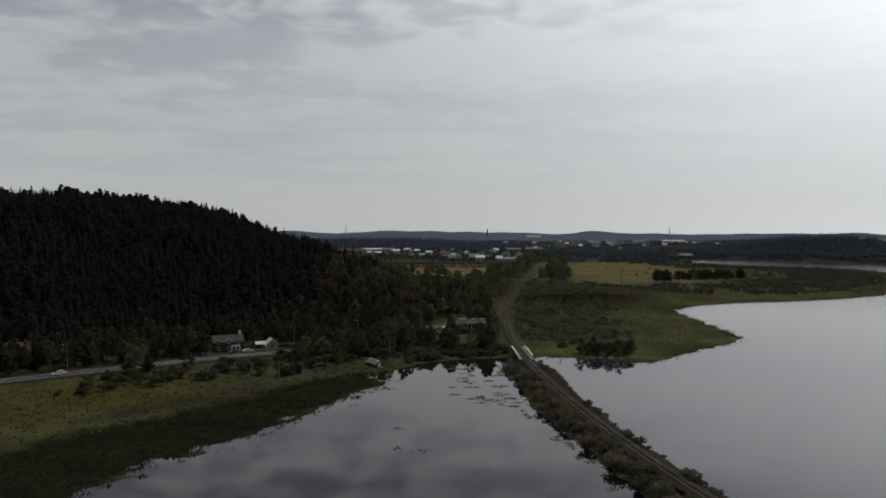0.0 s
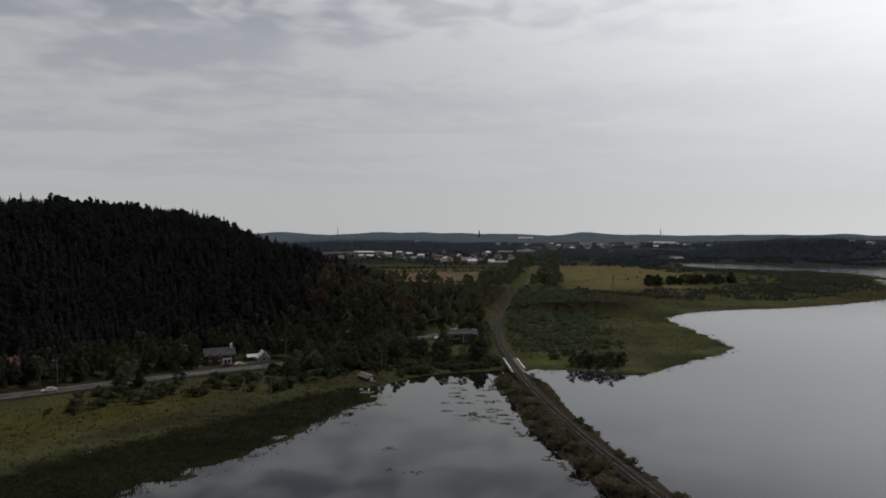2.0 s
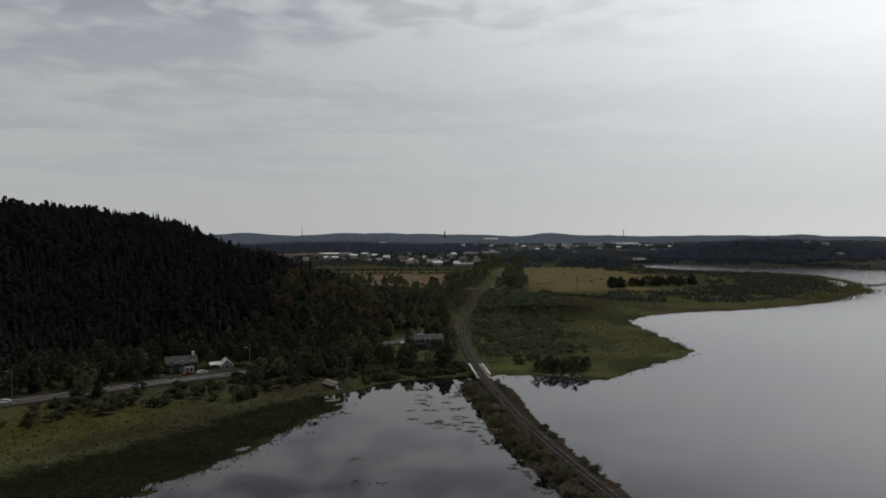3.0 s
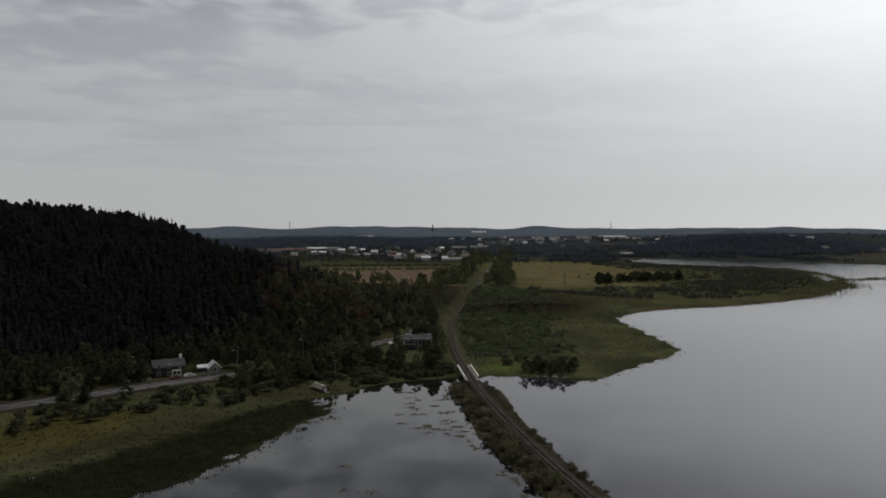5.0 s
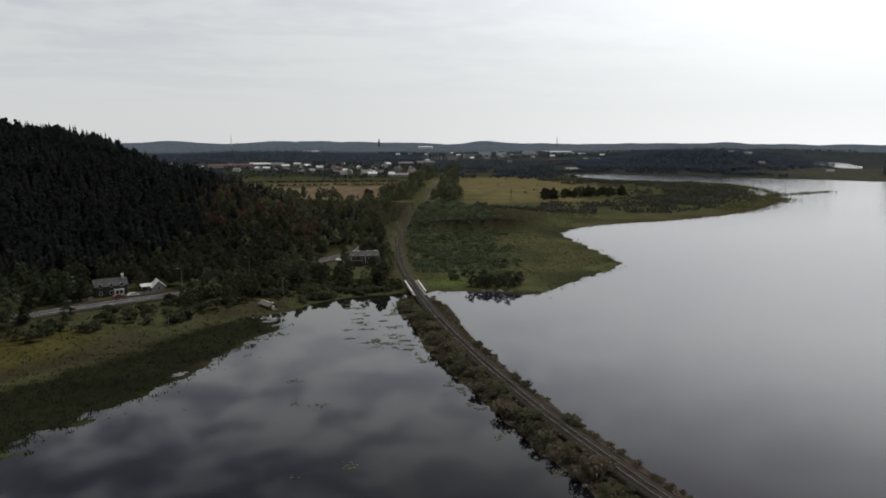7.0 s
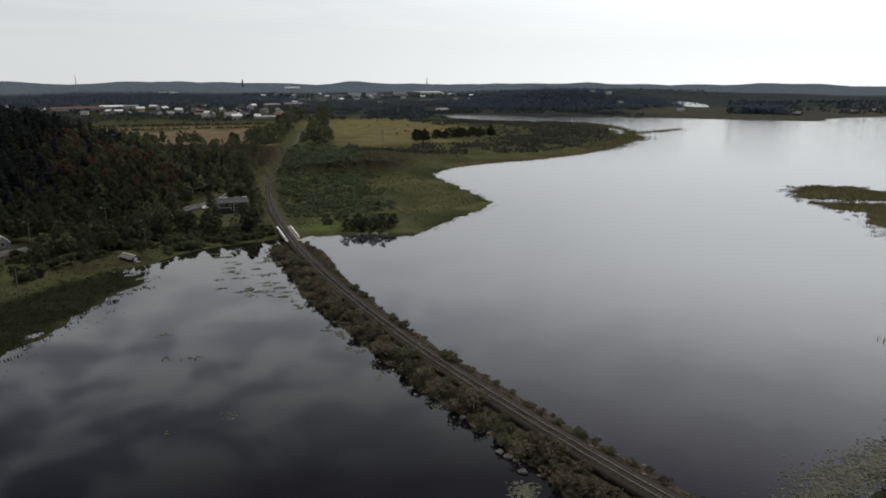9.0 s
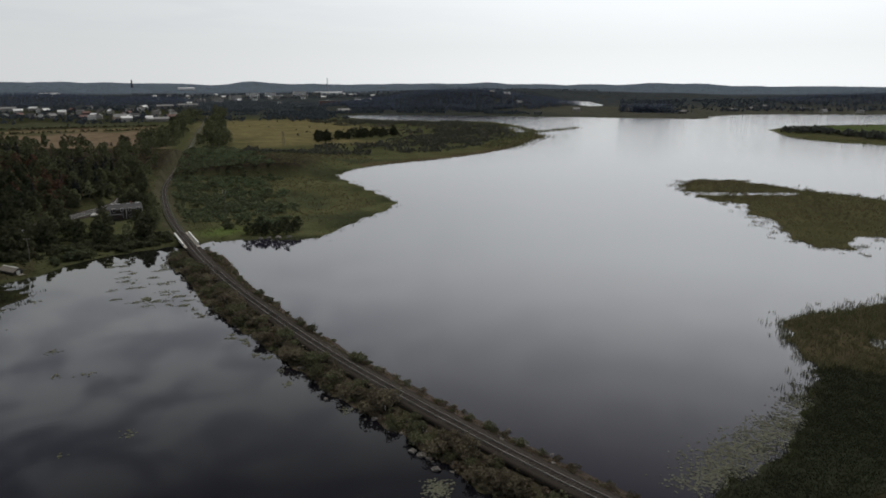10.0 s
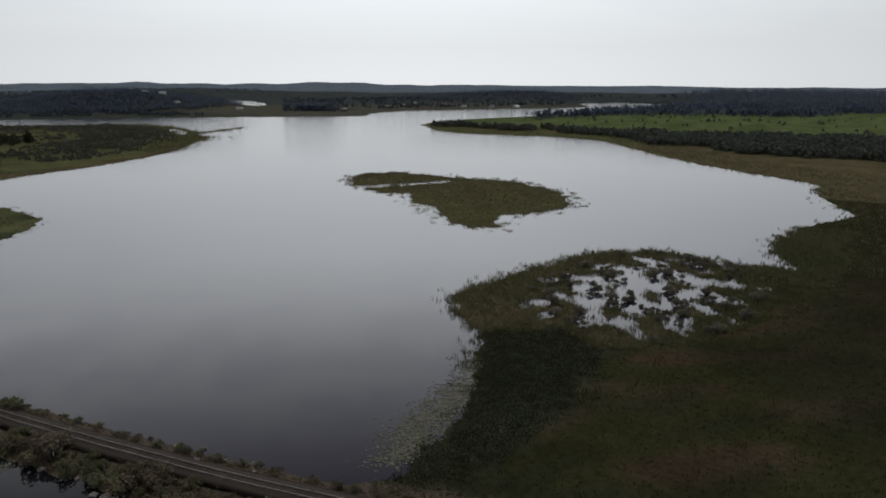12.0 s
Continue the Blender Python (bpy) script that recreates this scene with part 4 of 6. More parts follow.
# ------------------------------------------------------------------ road
def build_road():
    ln = resample(ROAD, 3.0)
    V, F = sweep(ln, [(-3.6, 1.85), (-3.5, 2.0), (0, 2.06), (3.5, 2.0), (3.6, 1.85)])
    rd = tagged(new("road", fast_mesh("road", V, F, M["asphalt"])), "worn grey two-lane asphalt road along the lake", "road", kind="structure")
    for o in (-3.2, 3.2):
        part("edge_line", fast_mesh("edge_line", *sweep(ln, [(o - 0.08, 2.0), (o - 0.08, 2.03), (o + 0.08, 2.03), (o + 0.08, 2.0)]), M["marking"]), rd, "faded white edge line")
    # dashes of the centre line
    d = resample(ROAD, 0.5)
    for i in range(240, len(d) - 8, 16):
        if -200 < d[i, 0] < 20:
            part("centre_dash", fast_mesh("centre_dash", *sweep(d[i:i + 8], [(-0.07, 2.05), (-0.07, 2.075), (0.07, 2.075), (0.07, 2.05)]), M["marking"]), rd)
    for o in (-5.6, 5.6):
        part("shoulder", fast_mesh("shoulder", *sweep(ln, [(o - 2.0, 1.7), (o - 2.0, 1.93), (o + 2.0, 1.93), (o + 2.0, 1.7)] if o > 0 else [(o - 1.2, 1.7), (o - 1.2, 1.93), (o + 2.0, 1.93), (o + 2.0, 1.7)]), M["ballast"]), rd, "gravel shoulder")
    # guard rail on the lake side
    seg = ln[(ln[:, 0] > -100) & (ln[:, 0] < -66)]
    n = normals(seg)
    off = seg - n * 4.3
    gr = thing("guard_rail", Matrix(), "pale galvanised guard rail along the road edge", "guard rail")
    part("beam", fast_mesh("beam", *sweep(off, [(-0.03, 2.45), (-0.06, 2.6), (-0.03, 2.8), (0.03, 2.8), (0.0, 2.6), (0.03, 2.45)]), M["galvanised"]), gr)
    post = box_mesh("post", M["galvanised"], (-0.06, -0.06, 1.5, 0.06, 0.06, 2.75))
    for p in off[::1]:
        part("post", post, gr, "", Matrix.Translation((p[0], p[1], 0)))


build_road()


def street_lamp(x, y, h=8.5, turn=0.0):
    z = float(ground_z(x, y)) - 0.1
    lamp = thing("street_lamp", Matrix.Translation((x, y, z)) @ Matrix.Rotation(turn, 4, "Z"), "grey roadside street lamp with a curved arm", "street lamp", "street lamps")
    part("pole", fast_mesh("pole", *tube([(0, 0, 0), (0, 0, h * 0.5), (0, 0, h)], [0.16, 0.12, 0.09], 6), M["concrete"]), lamp)
    part("arm", fast_mesh("arm", *tube([(0, 0, h - 0.1), (0.4, 0, h + 0.5), (1.5, 0, h + 0.8)], [0.07, 0.06, 0.05], 5), M["galvanised"]), lamp)
    part("lamp_head", box_mesh("lamp_head", M["galvanised"], (1.3, -0.18, h + 0.68, 2.1, 0.18, h + 0.86)), lamp, "pale lamp housing")


for x, y, t in ((-128.5, 247.8, 4.2), (-58.5, 291.4, 3.9), (-35.0, 316.0, 3.8)):
    street_lamp(x, y, 8.2, t)


def wooden_pole(x, y, h, arms=1):
    z = float(ground_z(x, y)) - 0.2
    p = thing("utility_pole", Matrix.Translation((x, y, z)), "weathered wooden utility pole standing in the grass", "utility pole", "utility poles")
    part("pole", fast_mesh("pole", *tube([(0, 0, 0), (0.03, 0, h * 0.5), (0, 0, h)], [0.15, 0.13, 0.1], 6), M["pole"]), p)
    for k in range(arms):
        part("crossarm", box_mesh("crossarm", M["pole"], (-0.9, -0.06, h - 0.5 - k * 0.8, 0.9, 0.06, h - 0.38 - k * 0.8)), p)
        for s in (-0.75, 0, 0.75):
            part("insulator", fast_mesh("insulator", *tube([(s, 0, h - 0.38 - k * 0.8), (s, 0, h - 0.2 - k * 0.8)], [0.05, 0.04], 5), M["white"]), p)


for x, y, h, n in ((-50.2, 226.3, 8.5, 0), (-18.4, 275.8, 8.5, 1), (57.5, 330.5, 11.5, 2), (-112.8, 264.8, 9.5, 1), (-131.5, 251.5, 8.0, 0), (-88.0, 196.0, 3.4, 0), (-81.5, 199.0, 3.4, 0), (-36.5, 330.0, 9.5, 1)):
    wooden_pole(x, y, h, n)


def lattice(name, x, y, h, w, label, mat="galvanised", arms=(), thick=0.09, bays=7):
    """Four-legged lattice tower with braces and optional crossarms."""
    z = float(ground_z(x, y)) - 0.2
    tw = thing(name, Matrix.Translation((x, y, z)), label, "tower", "lattice towers")
    def wd(f):
        return w * (1 - 0.82 * f)
    for sx in (-1, 1):
        for sy in (-1, 1):
            part("leg", fast_mesh("leg", *tube([(sx * wd(f) / 2, sy * wd(f) / 2, h * f) for f in (0, 0.5, 1)], [thick, thick * 0.9, thick * 0.7], 4), M[mat]), tw)
    bm = bmesh.new()
    pairs = []
    for k in range(bays):
        a, b = k / bays, (k + 1) / bays
        for sx, sy, tx, ty in ((-1, -1, 1, -1), (1, -1, 1, 1), (1, 1, -1, 1), (-1, 1, -1, -1)):
            pairs.append(tube([(sx * wd(a) / 2, sy * wd(a) / 2, h * a), (tx * wd(b) / 2, ty * wd(b) / 2, h * b)], [thick * 0.6] * 2, 3))
    bm.free()
    part("bracing", fast_mesh("bracing", *join(*pairs), M[mat]), tw)
    for az, al in arms:
        part("crossarm", box_mesh("crossarm", M[mat], (-al, -0.15, az - 0.12, al, 0.15, az + 0.12)), tw)


# ------------------------------------------------------------------ buildings
def gable_house(name, x, y, turn, w, d, h, rise, wall, roof, label, windows=2, storeys=1, chimney=True, zoff=0.0, category="house", group=""):
    """Walls, overhanging pitched roof with thickness, framed windows, door and chimney. The ridge runs along local x."""
    z = float(ground_z(x, y)) - 0.15 + zoff
    hs = thing(name, Matrix.Translation((x, y, z)) @ Matrix.Rotation(turn, 4, "Z"), label, category, group)
    bm = bmesh.new()
    pts = [(-d / 2, 0), (d / 2, 0), (d / 2, h), (0, h + rise), (-d / 2, h)]
    a = [bm.verts.new((-w / 2, p, q)) for p, q in pts]
    b = [bm.verts.new((w / 2, p, q)) for p, q in pts]
    bm.faces.new(a[::-1])
    bm.faces.new(b)
    for i in range(5):
        bm.faces.new((a[i], a[(i + 1) % 5], b[(i + 1) % 5], b[i]))
    part("wall", bm_mesh("wall", bm, M[wall]), hs)
    o, t = 0.5, 0.16
    s = rise / (d / 2)
    bm = bmesh.new()
    prof = [(-d / 2 - o, h - o * s + 0.02), (0, h + rise + 0.02), (d / 2 + o, h - o * s + 0.02), (d / 2 + o, h - o * s + 0.02 + t), (0, h + rise + 0.02 + t), (-d / 2 - o, h - o * s + 0.02 + t)]
    a = [bm.verts.new((-w / 2 - o, p, q)) for p, q in prof]
    b = [bm.verts.new((w / 2 + o, p, q)) for p, q in prof]
    for i in range(6):
        bm.faces.new((a[i], a[(i + 1) % 6], b[(i + 1) % 6], b[i]))
    for e in (a, b):
        bm.faces.new((e[0], e[1], e[4], e[5]))
        bm.faces.new((e[1], e[2], e[3], e[4]))
    rf = part("roof", bm_mesh("roof", bm, M[roof]), hs)
    if chimney:
        part("chimney", box_mesh("chimney", M["brick"], (w * 0.18, -0.35, h + rise * 0.6, w * 0.18 + 0.7, 0.35, h + rise + 0.9)), rf)
    for st in range(storeys):
        zc = 1.6 + st * 2.8
        if zc + 0.7 > h + rise * 0.4:
            break
        for k in range(windows):
            xk = -w / 2 + w * (k + 0.5) / windows
            for sy in (-1, 1):
                yk = sy * (d / 2)
                wi = part("window", box_mesh("window", M["white"], (xk - 0.6, yk - 0.06, zc - 0.7, xk + 0.6, yk + 0.06, zc + 0.7)), hs, "white window frame")
                part("pane", box_mesh("pane", M["glass"], (xk - 0.48, yk - 0.075, zc - 0.58, xk + 0.48, yk + 0.075, zc + 0.58)), wi)
        for sx in (-1, 1):
            wi = part("window", box_mesh("window", M["white"], (sx * w / 2 - 0.06, -0.65, zc - 0.7, sx * w / 2 + 0.06, 0.65, zc + 0.7)), hs, "white window frame")
            part("pane", box_mesh("pane", M["glass"], (sx * w / 2 - 0.075, -0.52, zc - 0.58, sx * w / 2 + 0.075, 0.52, zc + 0.58)), wi)
    return hs


def flat_block(name, x, y, turn, w, d, h, wall, roof, label, storeys, bays, category="building", group="", zoff=0.0):
    """Flat-roofed block with parapet, window rows set into both long sides."""
    z = float(ground_z(x, y)) - 0.2 + zoff
    hs = thing(name, Matrix.Translation((x, y, z)) @ Matrix.Rotation(turn, 4, "Z"), label, category, group)
    part("wall", box_mesh("wall", M[wall], (-w / 2, -d / 2, 0, w / 2, d / 2, h)), hs)
    part("roof", box_mesh("roof", M[roof], (-w / 2 - 0.3, -d / 2 - 0.3, h, w / 2 + 0.3, d / 2 + 0.3, h + 0.35)), hs)
    for st in range(storeys):
        for k in range(bays):
            xk, zk = -w / 2 + w * (k + 0.5) / bays, h * (st + 0.55) / storeys
            ww, wh = w / bays * 0.25, h / storeys * 0.24
            part("window", box_mesh("window", M["glass"], (xk - ww, -d / 2 - 0.05, zk - wh, xk + ww, -d / 2 + 0.05, zk + wh)), hs)
    return hs


hs = gable_house("house", -85.8, 291.5, 0.42, 11.5, 7.5, 4.3, 2.2, "dark_wall", "roof_dark", "dark two-storey house with a white bay and chimney beside the road", 3, 2, False)
part("bay", box_mesh("bay", M["white"], (1.0, -4.6, 0.2, 4.4, -3.7, 2.7), (0.8, -4.75, 2.7, 4.6, -3.6, 2.9)), hs, "white boarded bay")
part("bay_pane", box_mesh("bay_pane", M["glass"], (1.4, -4.64, 1.0, 2.5, -4.58, 2.3), (2.9, -4.64, 1.0, 4.0, -4.58, 2.3)), hs)
part("chimney", box_mesh("chimney", M["white"], (4.4, -0.5, 5.0, 5.3, 0.4, 7.8), (4.3, -0.6, 7.8, 5.4, 0.5, 8.0)), hs, "whitewashed chimney")
gable_house("cottage", -69.0, 296.5, 1.95, 5.5, 4.6, 2.2, 2.2, "grey_wall", "roof_white", "small grey gabled cottage with a white-edged roof beside the road", 1, 1, False)
gable_house("shed", -72.5, 297.5, 0.4, 6.0, 3.2, 2.2, 0.7, "dark_wall", "roof_white", "low dark shed with a pale sheet roof", 1, 1, False, category="shed")
gable_house("long_house", -156.0, 262.5, 0.5, 20.0, 9.0, 3.4, 2.6, "dark_wall", "roof_red", "long dark house under a faded red sheet roof", 4, 1)


def old_station():
    """Two-storey dark timber house beside the line, patchy grey roof and a lower annexe."""
    hs = gable_house("timber_house", 16.5, 345.5, 0.02, 13.0, 9.0, 4.6, 1.7, "dark_wall", "roof_dark", "dark weathered timber house with a patchy grey roof by the railway", 4, 2)
    for k, (x0, w) in enumerate(((-5.5, 3.4), (0.8, 2.6), (4.2, 2.4))):
        part("ridge_cap", box_mesh("ridge_cap", M["roof_white"], (x0, -0.35, 6.46, x0 + w, 0.35, 6.56)), hs, "pale metal ridge sheet")
    part("annexe", box_mesh("annexe", M["dark_wall"], (-8.5, -6.5, 0, -1.5, -4.5, 2.6)), hs, "low lean-to annexe")
    part("annexe_roof", box_mesh("annexe_roof", M["roof"], (-8.9, -6.9, 2.6, -1.2, -4.4, 2.78)), hs)
    part("porch", box_mesh("porch", M["grey_wall"], (3.2, -6.3, 0, 6.3, -4.5, 2.4)), hs, "pale grey boarded porch")
    for k in range(3):
        part("corner_board", box_mesh("corner_board", M["white"], (-6.55 + k * 6.5, -4.56, 0.2, -6.3 + k * 6.5, -4.48, 4.4)), hs)


old_station()


def fence(x0, y0, x1, y1, h=1.3):
    n = max(2, int(math.hypot(x1 - x0, y1 - y0) / 2.0))
    f = thing("fence", Matrix(), "pale board fence along the roadside yard", "fence", "yard fences")
    a = math.atan2(y1 - y0, x1 - x0)
    panel = box_mesh("panel", M["timber"], *[(k * 0.22, -0.02, 0.15, k * 0.22 + 0.17, 0.02, h) for k in range(9)])
    post = box_mesh("post", M["pole"], (-0.06, -0.06, -0.2, 0.06, 0.06, h + 0.1))
    for k in range(n):
        x, y = x0 + (x1 - x0) * k / n, y0 + (y1 - y0) * k / n
        m = Matrix.Translation((x, y, float(ground_z(x, y)))) @ Matrix.Rotation(a, 4, "Z")
        part("panel", panel, f, "", m)
        part("post", post, f, "", m)


fence(-80.0, 284.5, -66.5, 292.5)
fence(-97.0, 276.5, -88.5, 281.5)


def car(x, y, turn, paint, label, zz=2.04):
    """Body with a narrower cabin, glass, four wheels with rims, lights."""
    c = thing("car", Matrix.Translation((x, y, zz)) @ Matrix.Rotation(turn, 4, "Z"), label, "car")
    bm = bmesh.new()
    side = [(-2.15, 0.35), (2.15, 0.35), (2.2, 0.75), (1.25, 0.92), (0.6, 1.42), (-1.2, 1.45), (-1.85, 0.98), (-2.2, 0.9)]
    a = [bm.verts.new((p, -0.86 if q < 1.2 else -0.66, q)) for p, q in side]
    b = [bm.verts.new((p, 0.86 if q < 1.2 else 0.66, q)) for p, q in side]
    bm.faces.new(a)
    bm.faces.new(b[::-1])
    for i in range(8):
        bm.faces.new((a[i], b[i], b[(i + 1) % 8], a[(i + 1) % 8]))
    part("body", bm_mesh("body", bm, M[paint]), c)
    for s in (-1, 1):
        part("side_window", box_mesh("side_window", M["glass"], (-1.1, s * 0.76 - 0.06, 1.0, 0.7, s * 0.76 + 0.06, 1.34)), c)
        part("headlight", box_mesh("headlight", M["white"], (2.12, s * 0.62 - 0.16, 0.6, 2.22, s * 0.62 + 0.16, 0.74)), c)
        for xx in (-1.35, 1.35):
            w = thing("wheel", Matrix.Translation((xx, s * 0.8, 0.32)) @ Matrix.Rotation(math.pi / 2, 4, "X"), "", "")
            w.parent = c
            V, F = tube([(0, 0, -0.1), (0, 0, 0.1)], [0.32, 0.32], 12)
            cap = np.array([(j, (j + 1) % 12, 24) for j in range(12)] + [(12 + j, 25, 12 + (j + 1) % 12) for j in range(12)])
            V = np.vstack([V, [(0, 0, -0.1), (0, 0, 0.1)]])
            part("tyre", fast_mesh("tyre", V, np.vstack([F, cap]), M["rubber"]), w)
            V, F = tube([(0, 0, -0.12), (0, 0, 0.12)], [0.19, 0.19], 10)
            V = np.vstack([V, [(0, 0, -0.12), (0, 0, 0.12)]])
            cap = np.array([(j, (j + 1) % 10, 20) for j in range(10)] + [(10 + j, 21, 10 + (j + 1) % 10) for j in range(10)])
            part("rim", fast_mesh("rim", V, np.vstack([F, cap]), M["galvanised"]), w)
    part("windscreen", mesh_of("windscreen", [(1.2, -0.74, 0.97), (1.2, 0.74, 0.97), (0.68, 0.62, 1.38), (0.68, -0.62, 1.38)], [(0, 1, 2, 3)], M["glass"]), c)


def road_pose(x):
    i = int(np.argmin(np.abs(ROAD[:, 0] - x) + np.abs(ROAD[:, 1] - 260) * 0.01))
    d = ROAD[i + 1] - ROAD[i - 1]
    return ROAD[i], math.atan2(d[1], d[0])


p, a = road_pose(-128.0)
n = np.array([-math.sin(a), math.cos(a)])
car(*(p - n * 1.7), a + math.pi, "car_white", "white saloon car on the lakeside road")
p, a = road_pose(-106.0)
n = np.array([-math.sin(a), math.cos(a)])
car(*(p + n * 1.7), a, "car_dark", "dark hatchback car on the lakeside road")
car(-79.5, 279.8, 0.6, "car_red", "red car parked in front of the white house", float(ground_z(-79.5, 279.8)) + 0.02)
car(-75.0, 283.2, 0.55, "car_white", "white car parked by the board fence", float(ground_z(-75.0, 283.2)) + 0.02)
car(4.0, 349.0, 1.2, "car_white", "white car parked beside the dark timber house", float(ground_z(4.0, 349.0)) + 0.02)
car(8.0, 339.0, 0.1, "car_dark", "dark car parked beside the timber house", float(ground_z(8.0, 339.0)) + 0.02)


def boathouse():
    """Small weathered shed at the water's edge, its gable with a pale door turned to the lake."""
    hs = gable_house("boathouse", -23.0, 262.5, -0.95, 7.0, 3.0, 1.2, 0.8, "dark_wall", "pole", "small weathered timber boathouse with a grey board roof on the shore", 0, 1, False, category="boathouse")
    part("door", box_mesh("door", M["white"], (3.46, -0.6, 0.15, 3.56, 0.6, 1.3), (3.54, -0.05, 0.15, 3.59, 0.05, 1.3)), hs, "pale double door")
    part("ridge_cap", box_mesh("ridge_cap", M["roof_white"], (-4.0, -0.15, 2.12, 4.0, 0.15, 2.2)), hs, "bleached ridge board")
    part("slip", box_mesh("slip", M["timber"], *[(4.2 + k * 0.5, -0.9, 0.05 - 0.05 * k, 4.6 + k * 0.5, 0.9, 0.15 - 0.05 * k) for k in range(6)]), hs, "plank slipway")


boathouse()


# ------------------------------------------------------------------ town beyond the fields
TOWN = [(-43, 1237), (-27, 1232), (-15, 1343), (-2, 1276), (13, 1175), (24, 1150), (35, 1180), (95, 1085), (110, 1174), (83, 1302), (108, 1383), (12, 1353), (58, 1356), (-57, 1279),
        (-75, 1310), (-90, 1260), (-30, 1300), (30, 1260), (70, 1230), (128, 1120), (140, 1200), (150, 1300), (-110, 1330), (45, 1420), (0, 1450), (-50, 1420), (120, 1250), (75, 1160), (-130, 1290), (20, 1310)]


def build_town():
    walls, roofs = ("white", "grey_wall", "dark_wall", "grey_wall", "grey_wall"), ("roof", "roof_dark", "roof", "roof_red", "roof_white")
    words = {"white": "white", "grey_wall": "grey", "dark_wall": "dark timber", "cream": "cream", "roof": "grey", "roof_dark": "dark", "roof_white": "pale", "roof_red": "red"}
    for k, (x, y) in enumerate(TOWN):
        w, r = walls[(k * 3) % 5], roofs[(k * 2) % 5]
        gable_house("house", x, y, random.uniform(-0.5, 0.5) + (1.57 if k % 3 == 0 else 0), random.uniform(9, 13), random.uniform(7, 9), random.uniform(3, 5.2), random.uniform(2, 3.2), w, r,
                    "small %s house with a %s sheet roof beyond the fields" % (words[w], words[r]), 2, 1, k % 2 == 0, group="houses beyond the fields")
    gable_house("house", 58, 1098, 0.15, 17, 12, 6.5, 4.0, "cream", "roof", "large cream rendered house standing alone by the field", 4, 2, zoff=0.0)
    for x, y, w, d, h, r, lab in ((-134, 1508, 46, 18, 5, "roof_white", "long hall with a bright sheet roof"), (-100, 1471, 26, 18, 6, "roof", "grey warehouse with a low pitched roof"), (-200, 1420, 50, 16, 5, "roof_red", "long low red-roofed shed"),
                                  (-165, 1452, 40, 14, 5, "roof_red", "long low red-roofed shed"), (157, 1467, 30, 16, 6, "roof", "grey warehouse with a low pitched roof"), (200, 1479, 36, 18, 6, "roof", "grey flat industrial hall"),
                                  (428, 1226, 22, 12, 5, "roof", "grey warehouse above the bay"), (105, 1085, 30, 12, 3.5, "roof", "low grey greenhouse by the track")):
        gable_house("hall", x, y, 0.1, w, d, h, 2.4, "grey_wall", r, lab, 5, 1, False, category="hall", group="halls beyond the fields")
    for x, y, w, h in ((317, 1821, 26, 9), (375, 1898, 30, 12), (430, 2060, 24, 9), (463, 2096, 34, 15), (539, 2202, 30, 15), (588, 2182, 22, 9), (660, 2308, 40, 15), (625, 2140, 20, 9), (265, 1752, 22, 9), (700, 2260, 26, 12), (505, 2000, 18, 9), (340, 2000, 24, 9)):
        flat_block("apartment_block", x, y, random.uniform(-0.4, 0.3), w, 14, h, "white" if h > 12 else "grey_wall", "roof", "pale concrete apartment block in the distant town", int(h / 3), int(w / 6), "apartment block", "distant apartment blocks", 0.0)
    flat_block("brick_building", 492, 1463, -0.3, 62, 16, 11, "brick", "roof", "red brick building above the far bay", 3, 10)
    for x, y, w in ((796, 2428, 90), (-60, 2683, 60), (415, 3060, 60)):
        gable_house("hall", x, y, -0.25, w, 24, 7, 2, "white", "roof_white", "very long white industrial hall in the distance", 8, 1, False, category="hall", group="distant halls", zoff=2.0)
    for x, y in ((953, 941), (1166, 978), (1256, 1020), (1226, 912), (1210, 855), (1249, 812), (1290, 778), (829, 1081), (746, 1246), (780, 1244), (760, 1170), (1100, 960)):
        k = int(x) % 3
        gable_house("lakeside_house", x, y, random.uniform(-1.2, 0.2), 12, 8, 3.6, 2.6, ("white", "grey_wall", "dark_wall")[k], ("roof_white", "roof", "roof")[k], "%s lakeside house below the wooded hills" % ("white", "grey", "dark")[k], 2, 1, False, group="lakeside houses")


build_town()


def build_far_town():
    """Small pale houses scattered through the distant town, copied from a few."""
    first = [gable_house("town_house", 300 + 60 * k, 1700 + 90 * k, 0.4 * k, 11 + k, 9, 4 + 1.5 * (k % 2), 2.4, ("white", "grey_wall", "white", "grey_wall")[k], ("roof", "roof_white", "roof_dark", "roof_white")[k],
                         "%s house in the distant town" % ("small white", "small grey", "white dark-roofed", "grey pale-roofed")[k], 2, 1, False, group="distant town houses") for k in range(4)]
    q = np.random.RandomState(12)
    for k in range(60):
        x, y = q.uniform(200, 900), q.uniform(1560, 2500)
        if k % 3 == 0:
            x, y = q.uniform(-420, 150), q.uniform(1090, 1600)
        copy_thing(first[k % 4], Matrix.Translation((x, y, float(ground_z(x, y)) - 0.2)) @ Matrix.Rotation(q.uniform(-1, 1), 4, "Z"))


build_far_town()
lattice("radio_mast", 1006, 3080, 50, 4.0, "tall thin lattice radio mast above the town", thick=0.5, bays=12)
lattice("radio_mast", -380, 2976, 62, 4.0, "tall thin lattice radio mast on the far hill", thick=0.45, bays=12)
lattice("pylon", 168.0, 647.0, 13.0, 2.6, "rusty lattice pylon at the edge of the field", "pole", ((10.5, 2.2), (12.4, 1.4)))
lattice("pylon", -11.5, 741.0, 16.0, 2.8, "rusty lattice pylon in the dry field", "pole", ((12.5, 2.6), (15.0, 1.8)))


